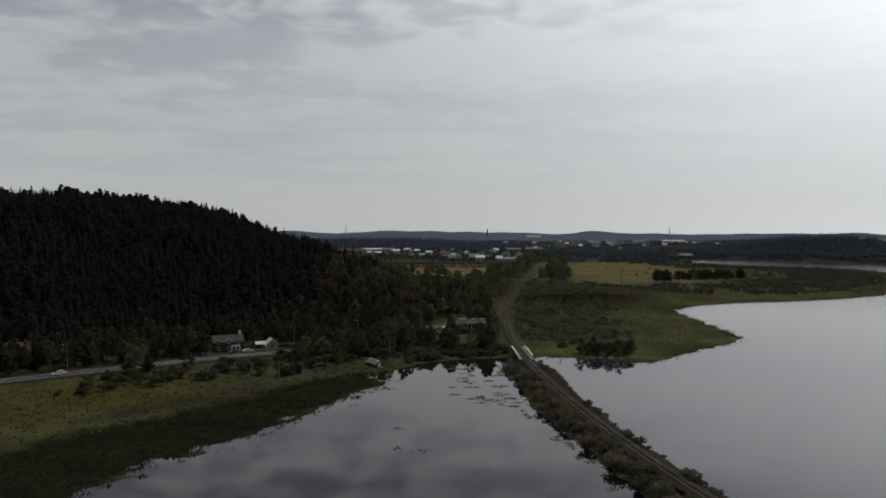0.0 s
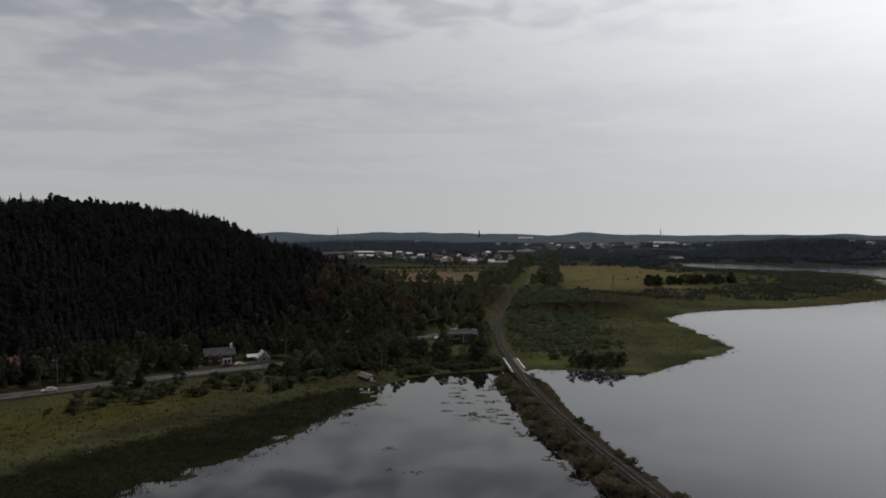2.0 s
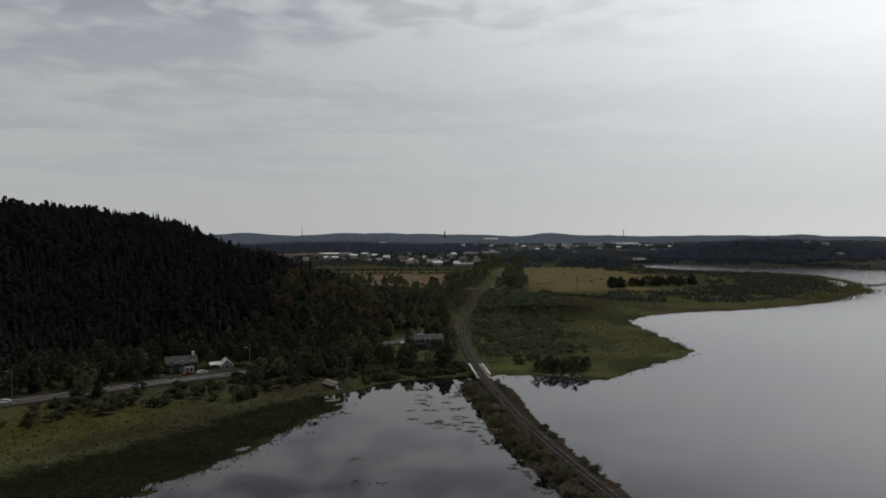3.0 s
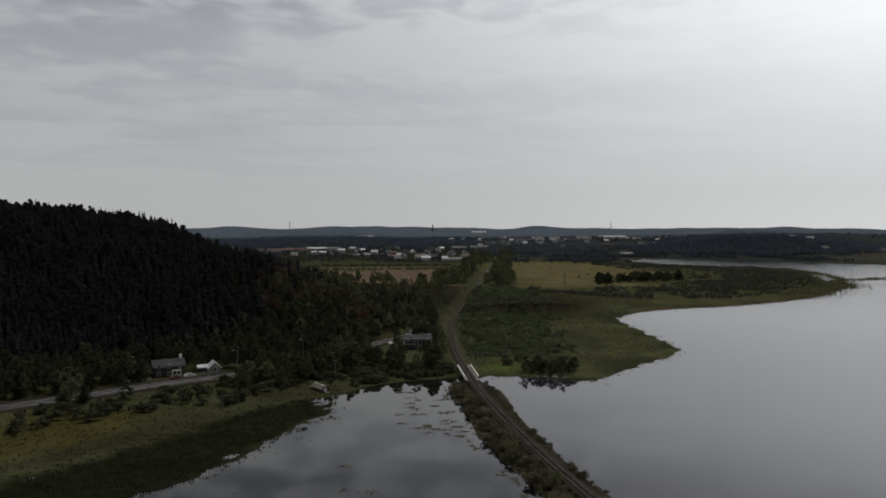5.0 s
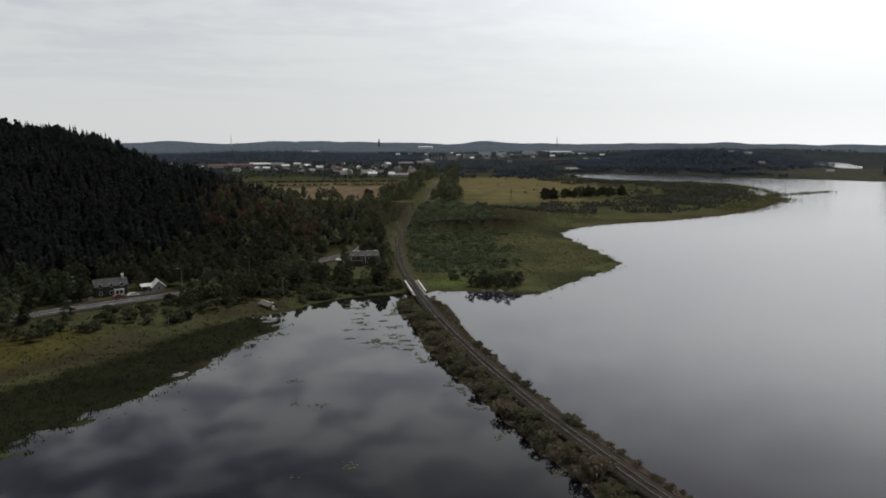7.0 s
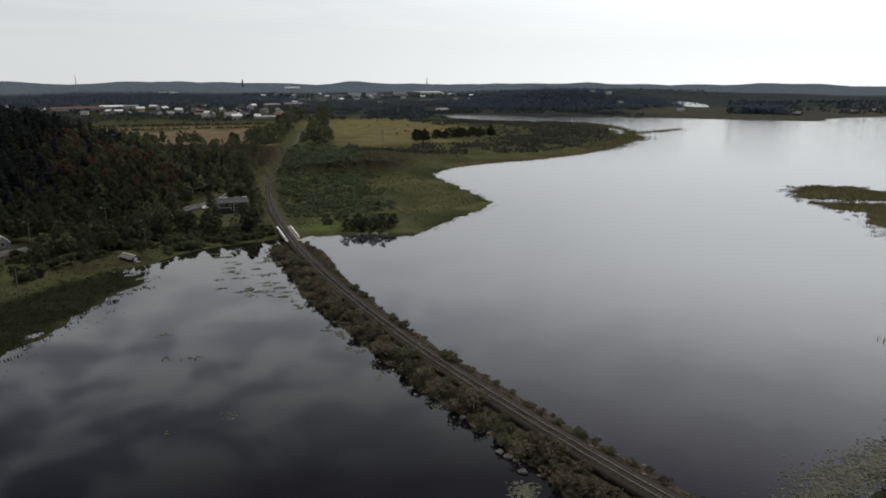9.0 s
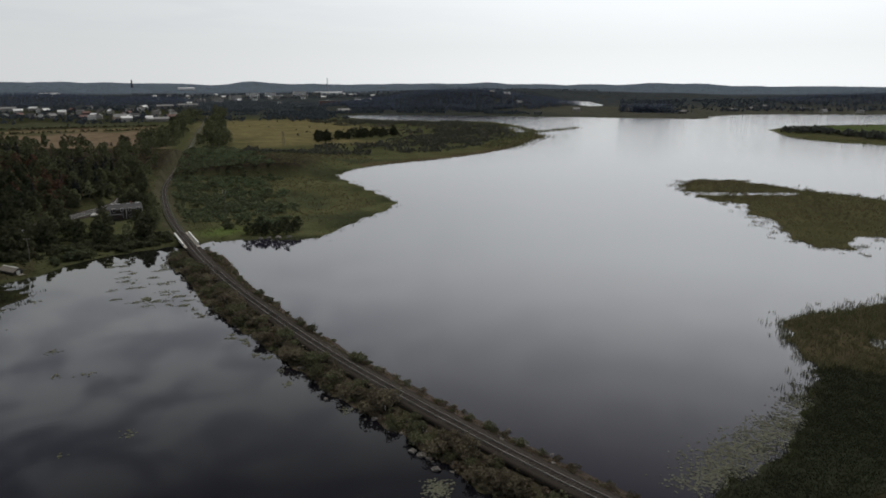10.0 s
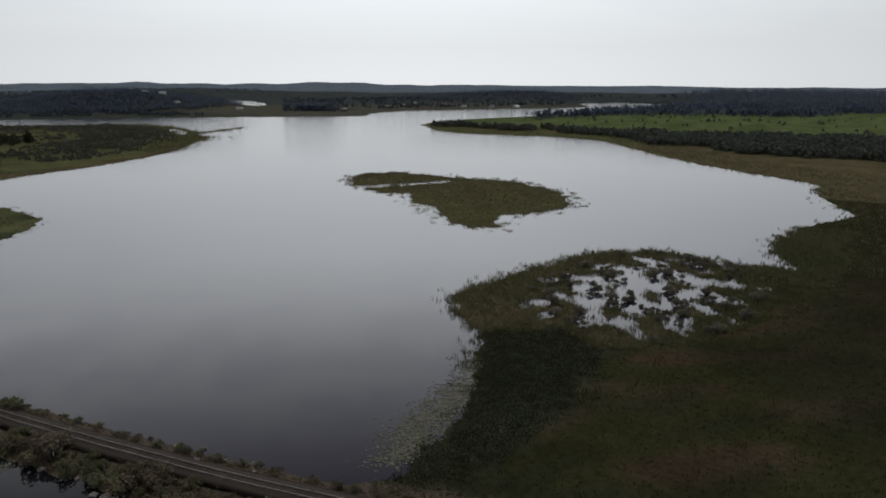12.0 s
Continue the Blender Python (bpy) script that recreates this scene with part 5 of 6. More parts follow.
def smokestack():
    z = float(ground_z(253, 3592))
    st = thing("smokestack", Matrix.Translation((253, 3592, z - 1)), "tall dark brick boiler smokestack in the distance", "chimney")
    part("shaft", fast_mesh("shaft", *tube([(0, 0, 0), (0, 0, 17), (0, 0, 34)], [4.2, 3.4, 2.8], 12), M["dark_wall"]), st)
    part("rim", fast_mesh("rim", *tube([(0, 0, 33), (0, 0, 34.6), (0, 0, 34.7)], [3.3, 3.3, 2.0], 12), M["concrete"]), st)


smokestack()


# ------------------------------------------------------------------ woods
def pine_crown(seed, h):
    """Rounded crown of needle tufts on the upper two thirds of the tree."""
    q = np.random.RandomState(seed)
    c = [(q.normal(0, 0.9), q.normal(0, 0.9), h * f) for f in (0.38, 0.5, 0.6, 0.7, 0.8, 0.9)]
    return leaf_cloud(q, c, [2.2, 2.3, 2.1, 1.9, 1.5, 0.9], 9, 1.05)


SPRUCE = [spruce_crown(40 + i, 12.5 + 1.3 * (i % 4), 3.1 + 0.35 * (i % 3), 9, 7) for i in range(6)]
PINE = [pine_crown(180 + i, 13.0 + i) for i in range(4)]
FAR_SPRUCE = [spruce_crown(60 + i, 11.0 + i, 3.4, 3, 5) for i in range(3)]


def far_leafy(seed):
    q = np.random.RandomState(seed)
    return leaf_cloud(q, [(0, 0, 5), (1.4, 0.5, 4), (-1.3, -0.6, 4.2), (0.2, -1.2, 7)], [2.4, 1.8, 1.9, 1.8], 5, 1.9)


FAR_LEAFY = [far_leafy(80 + i) for i in range(4)]
BIRCH = [broadleaf(100 + i, 10 + 1.5 * (i % 3), 3.0 + 0.4 * (i % 2), 11, 27, 0.56, 0.3 * (i % 3 - 1)) for i in range(5)]
ALDER = [broadleaf(120 + i, 6.5 + (i % 3), 3.1, 12, 34, 0.42, 0.0, 0.1) for i in range(4)]
LOW_SHRUB = [shrub(170 + i, 1.7 + 0.3 * (i % 3), 1.7, 6, 11, 0.42) for i in range(4)]
SHRUB = [shrub(140 + i, 2.0 + 0.35 * (i % 3), 1.5 + 0.2 * (i % 2)) for i in range(5)]


def build_woods():
    n = 17500
    x, y = rs.uniform(-420, 20, n), rs.uniform(225, 570, n)
    t = rs.uniform(1.6, 11, 1100)      # a closed row of trees along the crest
    x = np.concatenate([x, np.interp(t, np.arange(len(CREST)), CREST[:, 0]) + rs.normal(0, 9, 1100)])
    y = np.concatenate([y, np.interp(t, np.arange(len(CREST)), CREST[:, 1]) + rs.normal(0, 9, 1100)])
    n += 1100
    cd, cw = seg_dist(x, y, CREST)
    z = ground_z(x, y)
    od, _ = seg_dist(x, y, ROAD)
    behind = y > np.interp(x, CREST[:, 0], CREST[:, 1])
    ok = (z > 2.3) & (cd < np.where(behind, 26, 235)) & (od > 12) & (np.hypot(x + 156, y - 262) > 15) & (x / y > -0.78)
    clear = np.exp(-((x + 28) / 26) ** 2 - ((y - 388) / 40) ** 2)
    ok &= rs.uniform(0, 1, n) > np.maximum(clear * 1.6, 0.88 * smoothstep(-95, -58, x))
    x, y, z, od = x[ok], y[ok], z[ok], od[ok]
    size = rs.uniform(0.66, 0.92, len(x)) * np.where(rs.uniform(0, 1, len(x)) < 0.05, 1.12, 1.0) * (1 + 0.1 * wave(x, y, 45, 41))
    order = np.argsort(od)
    front = order[(x[order] > -190)][:170]
    kind = Kind("spruce_tree", [(tube([(0, 0, -0.5), (0, 0, 8), (0, 0, 13)], [0.22, 0.14, 0.04], 5), c) for c in SPRUCE], "spruce", "tall dark spruce at the foot of the wooded ridge", "tree", "spruces along the road")
    for i in front:
        kind.put(x[i], y[i], z[i] - 0.2, size[i], rs.uniform(0, 6.28), int(i))
    rest = np.setdiff1d(np.arange(len(x)), front)
    pine = wave(x[rest], y[rest], 60, 42) + rs.normal(0, 0.45, len(rest)) > 0.35
    for name, label, protos, k in (("spruce_forest", "dense dark spruce forest covering the ridge", SPRUCE, rest[~pine]), ("pine_forest", "dark round-topped pines among the spruces on the ridge", PINE, rest[pine])):
        V, F = scattered(protos, x[k], y[k], z[k] - 0.3, size[k], rs.uniform(0, 6.28, len(k)))
        tagged(new(name, fast_mesh(name, V, F, M["spruce"])), label, "forest", kind="stuff")


build_woods()


def region(n, x0, y0, x1, y1, seed, keep):
    q = np.random.RandomState(seed)
    x, y = q.uniform(x0, x1, n), q.uniform(y0, y1, n)
    k = keep(x, y)
    x, y = x[k], y[k]
    return x, y, ground_z(x, y), q


def build_far_woods():
    """Woods across the fields and the lake, one sheet of trees each."""
    def fill(name, label, n, box, seed, keep, protos, lo, hi, mat="hazed_wood"):
        x, y, z, q = region(n, *box, seed, keep)
        V, F = scattered(protos, x, y, z - 0.5, q.uniform(lo, hi, len(x)), q.uniform(0, 6.28, len(x)))
        tagged(new(name, fast_mesh(name, V, F, M[mat])), label, "woods", kind="stuff")

    dry = lambda x, y: land(x, y)
    hill2 = lambda x, y: ((((x - 678) * math.cos(0.45) - (y - 1286) * math.sin(0.45)) / 250) ** 2 + (((x - 678) * math.sin(0.45) + (y - 1286) * math.cos(0.45)) / 130) ** 2 < 1 + 0.2 * wave(x, y, 120, 51)) & (dry(x, y) > 70)
    fill("hill_wood", "dark conifer wood covering the hill across the lake", 13500, (380, 1060, 960, 1520), 61, hill2, FAR_SPRUCE, 0.75, 1.0, "hazed_conifer")
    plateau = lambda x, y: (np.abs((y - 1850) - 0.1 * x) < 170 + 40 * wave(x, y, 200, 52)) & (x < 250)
    fill("plateau_wood", "dark conifer wood beyond the village", 8000, (-520, 1600, 330, 2100), 62, plateau, FAR_SPRUCE, 0.8, 1.15, "hazed_conifer")
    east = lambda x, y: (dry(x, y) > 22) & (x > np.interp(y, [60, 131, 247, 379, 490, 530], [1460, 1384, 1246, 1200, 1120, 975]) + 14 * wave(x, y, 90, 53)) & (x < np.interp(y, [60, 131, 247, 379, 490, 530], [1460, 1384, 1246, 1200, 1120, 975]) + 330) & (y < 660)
    fill("east_wood", "dark mixed forest behind the green meadows", 15000, (930, -300, 1950, 640), 63, east, FAR_SPRUCE + FAR_LEAFY[:1], 0.85, 1.4, "hazed_conifer")
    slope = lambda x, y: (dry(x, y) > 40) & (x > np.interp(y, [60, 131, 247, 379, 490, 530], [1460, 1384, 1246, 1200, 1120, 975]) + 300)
    fill("east_hill_wood", "dark forest rising over the eastern hills", 5200, (1250, -250, 2350, 640), 73, slope, FAR_SPRUCE, 1.0, 1.5, "hazed_conifer")
    lone = lambda x, y: (dry(x, y) > 30) & (x > 850) & (wave(x, y, 60, 54) > 0.35)
    fill("meadow_trees", "single trees and bushes on the green meadows", 420, (850, 60, 1300, 620), 72, lone, FAR_LEAFY, 0.35, 0.8, "far_scrub")
    shore2 = lambda x, y: (dry(x, y) > 55) & (dry(x, y) < 420) & (np.hypot(x, y) < 2000) & (y > 640 + 0 * x) & (wave(x, y, 230, 55) > -0.15) & (x + y > 1830) & ~((x / y > 0.62) & (x / y < 0.86) & (y > 950))
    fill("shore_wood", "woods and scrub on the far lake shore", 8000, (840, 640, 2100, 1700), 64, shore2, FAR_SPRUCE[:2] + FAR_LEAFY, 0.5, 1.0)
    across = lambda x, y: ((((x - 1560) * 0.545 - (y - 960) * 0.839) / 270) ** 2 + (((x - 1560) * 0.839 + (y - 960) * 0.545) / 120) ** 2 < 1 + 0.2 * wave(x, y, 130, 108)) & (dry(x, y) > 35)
    fill("channel_wood", "dark wood on the hill beyond the channel", 6500, (1260, 640, 1860, 1280), 74, across, FAR_SPRUCE, 0.8, 1.15, "hazed_conifer")
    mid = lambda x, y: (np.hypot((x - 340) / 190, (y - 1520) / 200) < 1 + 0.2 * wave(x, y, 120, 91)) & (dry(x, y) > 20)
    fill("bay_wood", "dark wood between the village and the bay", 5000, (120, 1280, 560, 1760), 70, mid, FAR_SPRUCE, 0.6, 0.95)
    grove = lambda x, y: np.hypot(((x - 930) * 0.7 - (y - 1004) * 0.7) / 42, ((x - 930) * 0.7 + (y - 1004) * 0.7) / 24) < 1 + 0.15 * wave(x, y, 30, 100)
    fill("shore_grove", "dense dark conifer grove standing on the far shore", 760, (870, 944, 990, 1064), 71, grove, FAR_SPRUCE, 1.45, 1.85, "hazed_conifer")
    scrub = lambda x, y: (dry(x, y) > 28) & (dry(x, y) < 130) & (wave(x, y, 90, 56) > -0.1) & (y > 1000)
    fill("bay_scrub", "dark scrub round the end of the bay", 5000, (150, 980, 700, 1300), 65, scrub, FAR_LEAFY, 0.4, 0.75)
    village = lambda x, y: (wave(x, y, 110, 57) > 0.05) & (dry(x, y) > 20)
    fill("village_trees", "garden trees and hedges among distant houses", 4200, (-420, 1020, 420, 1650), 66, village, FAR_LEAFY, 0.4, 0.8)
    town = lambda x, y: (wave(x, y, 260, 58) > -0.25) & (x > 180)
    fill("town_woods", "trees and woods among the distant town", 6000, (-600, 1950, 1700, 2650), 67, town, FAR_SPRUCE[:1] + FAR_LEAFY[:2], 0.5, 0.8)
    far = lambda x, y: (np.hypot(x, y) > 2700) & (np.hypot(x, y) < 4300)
    # ridge forest takes the leaf colour with haze painted in
    fill("ridge_woods", "continuous forest over the far ridges, haze blue in its colour", 6500, (-1400, 300, 4300, 4300), 68, far, FAR_SPRUCE, 0.5, 0.75, "hazed_ridge")
    band = lambda x, y: (thicket_band(x, y) > 0) & (dry(x, y) > 6) & (y < 585)
    fill("lakeside_thicket", "dark alder thicket behind the lakeside reeds", 17000, (560, -60, 900, 640), 69, band, FAR_LEAFY, 0.4, 0.85, "far_alder")


build_far_woods()


def build_near_trees():
    """Birches, alders and willows that stand singly, then thickets."""
    birch = Kind("birch_tree", BIRCH, "leaf", "leafy birch tree with a loose green crown", "tree", "birches round the bay")
    alder = Kind("alder_tree", ALDER, "alder", "dense rounded dark green alder tree", "tree", "alders by the water")
    q = np.random.RandomState(77)
    # between road and bank, and by the bridge
    spots = []
    for x, y in ((64, 282), (68, 280.5), (72, 280), (61, 285), (76, 283), (79, 288), (58, 287), (66, 286), (70, 285), (74, 288), (64, 290)):
        spots.append((alder, x, y, 0.78))
    for x, y in ((-52, 274), (-46, 279), (-40, 284), (-35, 288), (-30, 292), (-25, 296), (-20, 300), (-43, 272), (-37, 277), (-31, 281), (-48, 283), (-27, 286), (-14, 304), (-8, 312), (-17, 292)):
        spots.append((alder if q.uniform() < 0.5 else birch, x + q.normal(0, 1), y + q.normal(0, 1), q.uniform(0.75, 1.0)))
    for x, y in ((26.5, 315), (27, 322), (28.0, 330), (28.5, 338), (28.8, 347), (24, 308), (27, 355), (29, 362), (22, 300), (20, 294), (14, 290)):
        spots.append((birch, x, y, q.uniform(0.6, 0.8)))
    for x, y in ((-95, 279), (-91.5, 281), (-97.5, 283), (-101, 280), (-94, 284), (-104, 277), (-96, 281), (-92.5, 278.5)):
        spots.append((alder, x, y, q.uniform(0.8, 1.05)))
    for k in range(46):   # along the road and in front of the houses
        x = q.uniform(-150, -62)
        y = np.interp(x, ROAD[:, 0], ROAD[:, 1]) + (q.uniform(9, 30) if k % 3 else -q.uniform(8, 13))
        if (abs(x + 86) < 10 and y > 270 and y < 300) or (abs(x + 70) < 8 and y > 278) or (k % 3 == 0 and x < -108) or (k % 3 == 0 and -85 < x < -60):
            continue
        spots.append((birch if k % 4 == 1 else alder, x, y, q.uniform(0.7, 1.0)))
    for k in range(80):   # mixed wood at the foot of the ridge's end
        x, y = q.uniform(-48, 24), q.uniform(345, 470)
        if (x > -4 and y < 354) or seg_dist(np.array([x]), np.array([y]), ROAD)[0][0] < 6:
            continue
        spots.append((birch if k % 3 else alder, x, y, q.uniform(0.65, 1.0)))
    for x, y in ((3, 378), (8, 384), (13, 395), (1, 390), (6, 400), (20, 372), (22, 384), (-3, 370), (17, 405), (-12, 318), (-16, 324), (-20, 329), (-14, 331), (-24, 334), (-8, 324)):
        spots.append((birch, x, y, q.uniform(0.6, 0.9)))
    for k in range(34):   # tall clumps where the avenue opens
        y = q.uniform(628, 705)
        spots.append((birch, np.interp(y, RAIL[:, 1], RAIL[:, 0]) + (q.uniform(14, 36) if k % 2 else -q.uniform(20, 46)), y, q.uniform(1.1, 1.6)))
    for k in range(60):   # avenue beside the line
        y = q.uniform(700, 1150)
        x = np.interp(y, RAIL[:, 1], RAIL[:, 0]) + (q.uniform(11, 26) if k % 2 else -q.uniform(11, 32))
        spots.append((birch, x, y, q.uniform(1.1, 1.7)))
    for k in range(54):   # clump at the field's edge
        spots.append((alder, q.uniform(205, 305), 0, q.uniform(0.9, 1.4)))
        kd, x, _, s = spots[-1]
        spots[-1] = (kd, x, 688 + (x - 205) * 0.42 - 8 + q.normal(0, 11), s)
    spots += [(alder, 38, 716, 1.5), (alder, 42, 722, 1.2), (alder, 24, 705, 0.6), (alder, 28, 707, 0.5)]
    for i, (kd, x, y, s) in enumerate(spots):
        kd.put(x, y, float(ground_z(x, y)) - 0.15, s, q.uniform(0, 6.28), i)

    def thicket(name, label, protos, n, box, seed, keep, lo, hi, mat):
        x, y, z, qq = region(n, *box, seed, keep)
        V, F = scattered([p[1] for p in protos], x, y, z - 0.3, qq.uniform(lo, hi, len(x)), qq.uniform(0, 6.28, len(x)))
        tagged(new(name, fast_mesh(name, V, F, M[mat])), label, "thicket", kind="stuff")

    rail_x = lambda y: np.interp(y, RAIL[:, 1], RAIL[:, 0])
    belt = lambda x, y: np.minimum(x - rail_x(y) - 5, np.interp(y, [280, 334, 407, 486, 605, 660], [62, 86, 102, 110, 118, 120]) + 7 * wave(x, y, 40, 71) - x)
    thicket("willow_thicket", "low grey-green willow thicket between railway and reeds", LOW_SHRUB, 5200, (38, 296, 140, 660), 91,
            lambda x, y: (belt(x, y) > 0) & (land(x, y) > 8) & (wave(x, y, 22, 72) > -0.75) & ~((x < 62) & (y < 316) & (y > 290)), 0.55, 1.25, "brush")
    thicket("willow_clumps", "taller dark willows among the low thicket", SHRUB, 520, (38, 300, 130, 650), 106,
            lambda x, y: (belt(x, y) > 4) & (land(x, y) > 12) & (wave(x, y, 24, 107) > 0.3), 0.9, 1.6, "thicket")
    low = lambda protos: [((), p) for p in protos]
    thicket("field_thicket", "dark low scrub between field and shore", low(FAR_LEAFY), 15000, (110, 540, 560, 1000), 92,
            lambda x, y: (land(x, y) > 30) & (land(x, y) < 120 + 25 * wave(x, y, 70, 73)) & (wave(x, y, 60, 74) > -0.55) & (x > rail_x(y) + 45), 0.2, 0.42, "dark_scrub")
    thicket("hedgerow", "dark hedgerows dividing the dry fields", low(FAR_LEAFY), 1500, (-110, 872, 92, 962), 102,
            lambda x, y: (np.abs(y - 877) < 3.5) | (np.abs(y - 946) < 6), 0.22, 0.42, "willow")
    thicket("field_bush", "scattered dark bushes in the yellow field", low(FAR_LEAFY), 260, (140, 700, 330, 1060), 103,
            lambda x, y: wave(x * 0.5, y, 40, 93) > 0.75, 0.2, 0.4, "willow")
    thicket("bank_undergrowth", "dense undergrowth along the shaded bank", SHRUB, 620, (-12, 244, 32, 300), 104,
            lambda x, y: (land(x, y) > 2.5) & (land(x, y) < 22) & (x < rail_x(y) - 5) & (wave(x, y, 14, 94) > -0.5), 0.8, 1.5, "thicket")
    thicket("cape_scrub", "dark low scrub over the reedy cape", LOW_SHRUB, 1100, (300, 600, 540, 1000), 93,
            lambda x, y: (land(x, y) > 25) & (wave(x, y, 60, 75) > -0.1), 0.9, 1.9, "far_scrub")
    thicket("bank_wood", "mixed leafy wood between road and railway", BIRCH, 240, (-60, 385, 60, 565), 94,
            lambda x, y: (np.abs(x - rail_x(y)) > 9) & (x < rail_x(y) + 2) & (seg_dist(x, y, ROAD)[0] > 7), 0.5, 0.95, "leaf")
    thicket("roadside_scrub", "low willow scrub between road and lake meadow", SHRUB, 1700, (-200, 150, 12, 320), 95,
            lambda x, y: (seg_dist(x, y, ROAD)[0] > 7) & (seg_dist(x, y, ROAD)[0] < 34 + 8 * wave(x, y, 40, 78)) & (land(x, y) > 14) & (x > -115) & (wave(x, y, 22, 76) > -0.3) & (y < np.interp(x, ROAD[:, 0], ROAD[:, 1])), 1.0, 2.0, "thicket")
    thicket("waterside_wood", "dense alders and birches between road and water", ALDER + BIRCH[:2], 360, (-60, 250, 22, 345), 98,
            lambda x, y: (seg_dist(x, y, ROAD)[0] > 6) & (land(x, y) > np.where(x < 2, 24, 13)) & (x > -56) & (y < np.interp(x, ROAD[:, 0], ROAD[:, 1])) & ~((x > -6) & (y > 312)) & (wave(x, y, 20, 79) > -0.7), 0.7, 1.15, "thicket")
    thicket("ridge_end_wood", "mixed leafy wood over the end of the ridge", BIRCH + ALDER, 520, (-92, 320, 30, 480), 99,
            lambda x, y: (seg_dist(x, y, ROAD)[0] > 6) & ~((x > -6) & (y < 352)) & (x < rail_x(y) - 9) & (wave(x, y, 30, 80) > -0.4) & (np.exp(-((x + 28) / 24) ** 2 - ((y - 392) / 32) ** 2) < 0.45), 0.55, 0.95, "thicket")
    thicket("rusty_clearing", "rust-brown young growth in the clearing on the ridge", SHRUB, 420, (-62, 370, 14, 440), 100,
            lambda x, y: np.exp(-((x + 28) / 24) ** 2 - ((y - 392) / 32) ** 2) > 0.35, 1.0, 1.9, "rust")
    thicket("rusty_trees", "thin rust-brown trees on the end of the ridge", BIRCH, 200, (-85, 355, 10, 445), 105,
            lambda x, y: np.exp(-((x + 40) / 34) ** 2 - ((y - 395) / 36) ** 2) > 0.35, 0.45, 0.85, "rust")
    thicket("hill_foot_wood", "leafy wood at the foot of the spruce ridge", BIRCH, 900, (-330, 150, -10, 420), 96,
            lambda x, y: (seg_dist(x, y, ROAD)[0] > 9.5) & (seg_dist(x, y, ROAD)[0] < 62) & (y > np.interp(x, ROAD[:, 0], ROAD[:, 1])) & (np.hypot(x + 83, y - 287) > 13) & (np.hypot(x + 70, y - 291) > 10), 0.55, 0.9, "thicket")
    thicket("roadside_trees", "dark mixed young trees between road and spruce ridge", [((), p) for p in PINE], 5200, (-300, 170, -20, 400), 107,
            lambda x, y: (seg_dist(x, y, ROAD)[0] > 9) & (seg_dist(x, y, ROAD)[0] < 48) & (y > np.interp(x, ROAD[:, 0], ROAD[:, 1])) & (np.hypot(x + 83, y - 285) > 15) & (np.hypot(x + 70, y - 290) > 12) & (np.hypot(x + 156, y - 262) > 15), 0.45, 0.8, "alder")
    thicket("avenue_scrub", "leafy growth along the railway cutting", BIRCH, 520, (40, 560, 330, 1300), 97,
            lambda x, y: (np.abs(x - rail_x(y)) > 9) & (np.abs(x - rail_x(y)) < 30) & (wave(x, y, 80, 77) > -0.6) & (y > 625), 0.7, 1.4, "leaf")


build_near_trees()


# ------------------------------------------------------------------ causeway bushes and boulders
def rail_x(y):
    return np.interp(y, RAIL[:, 1], RAIL[:, 0])


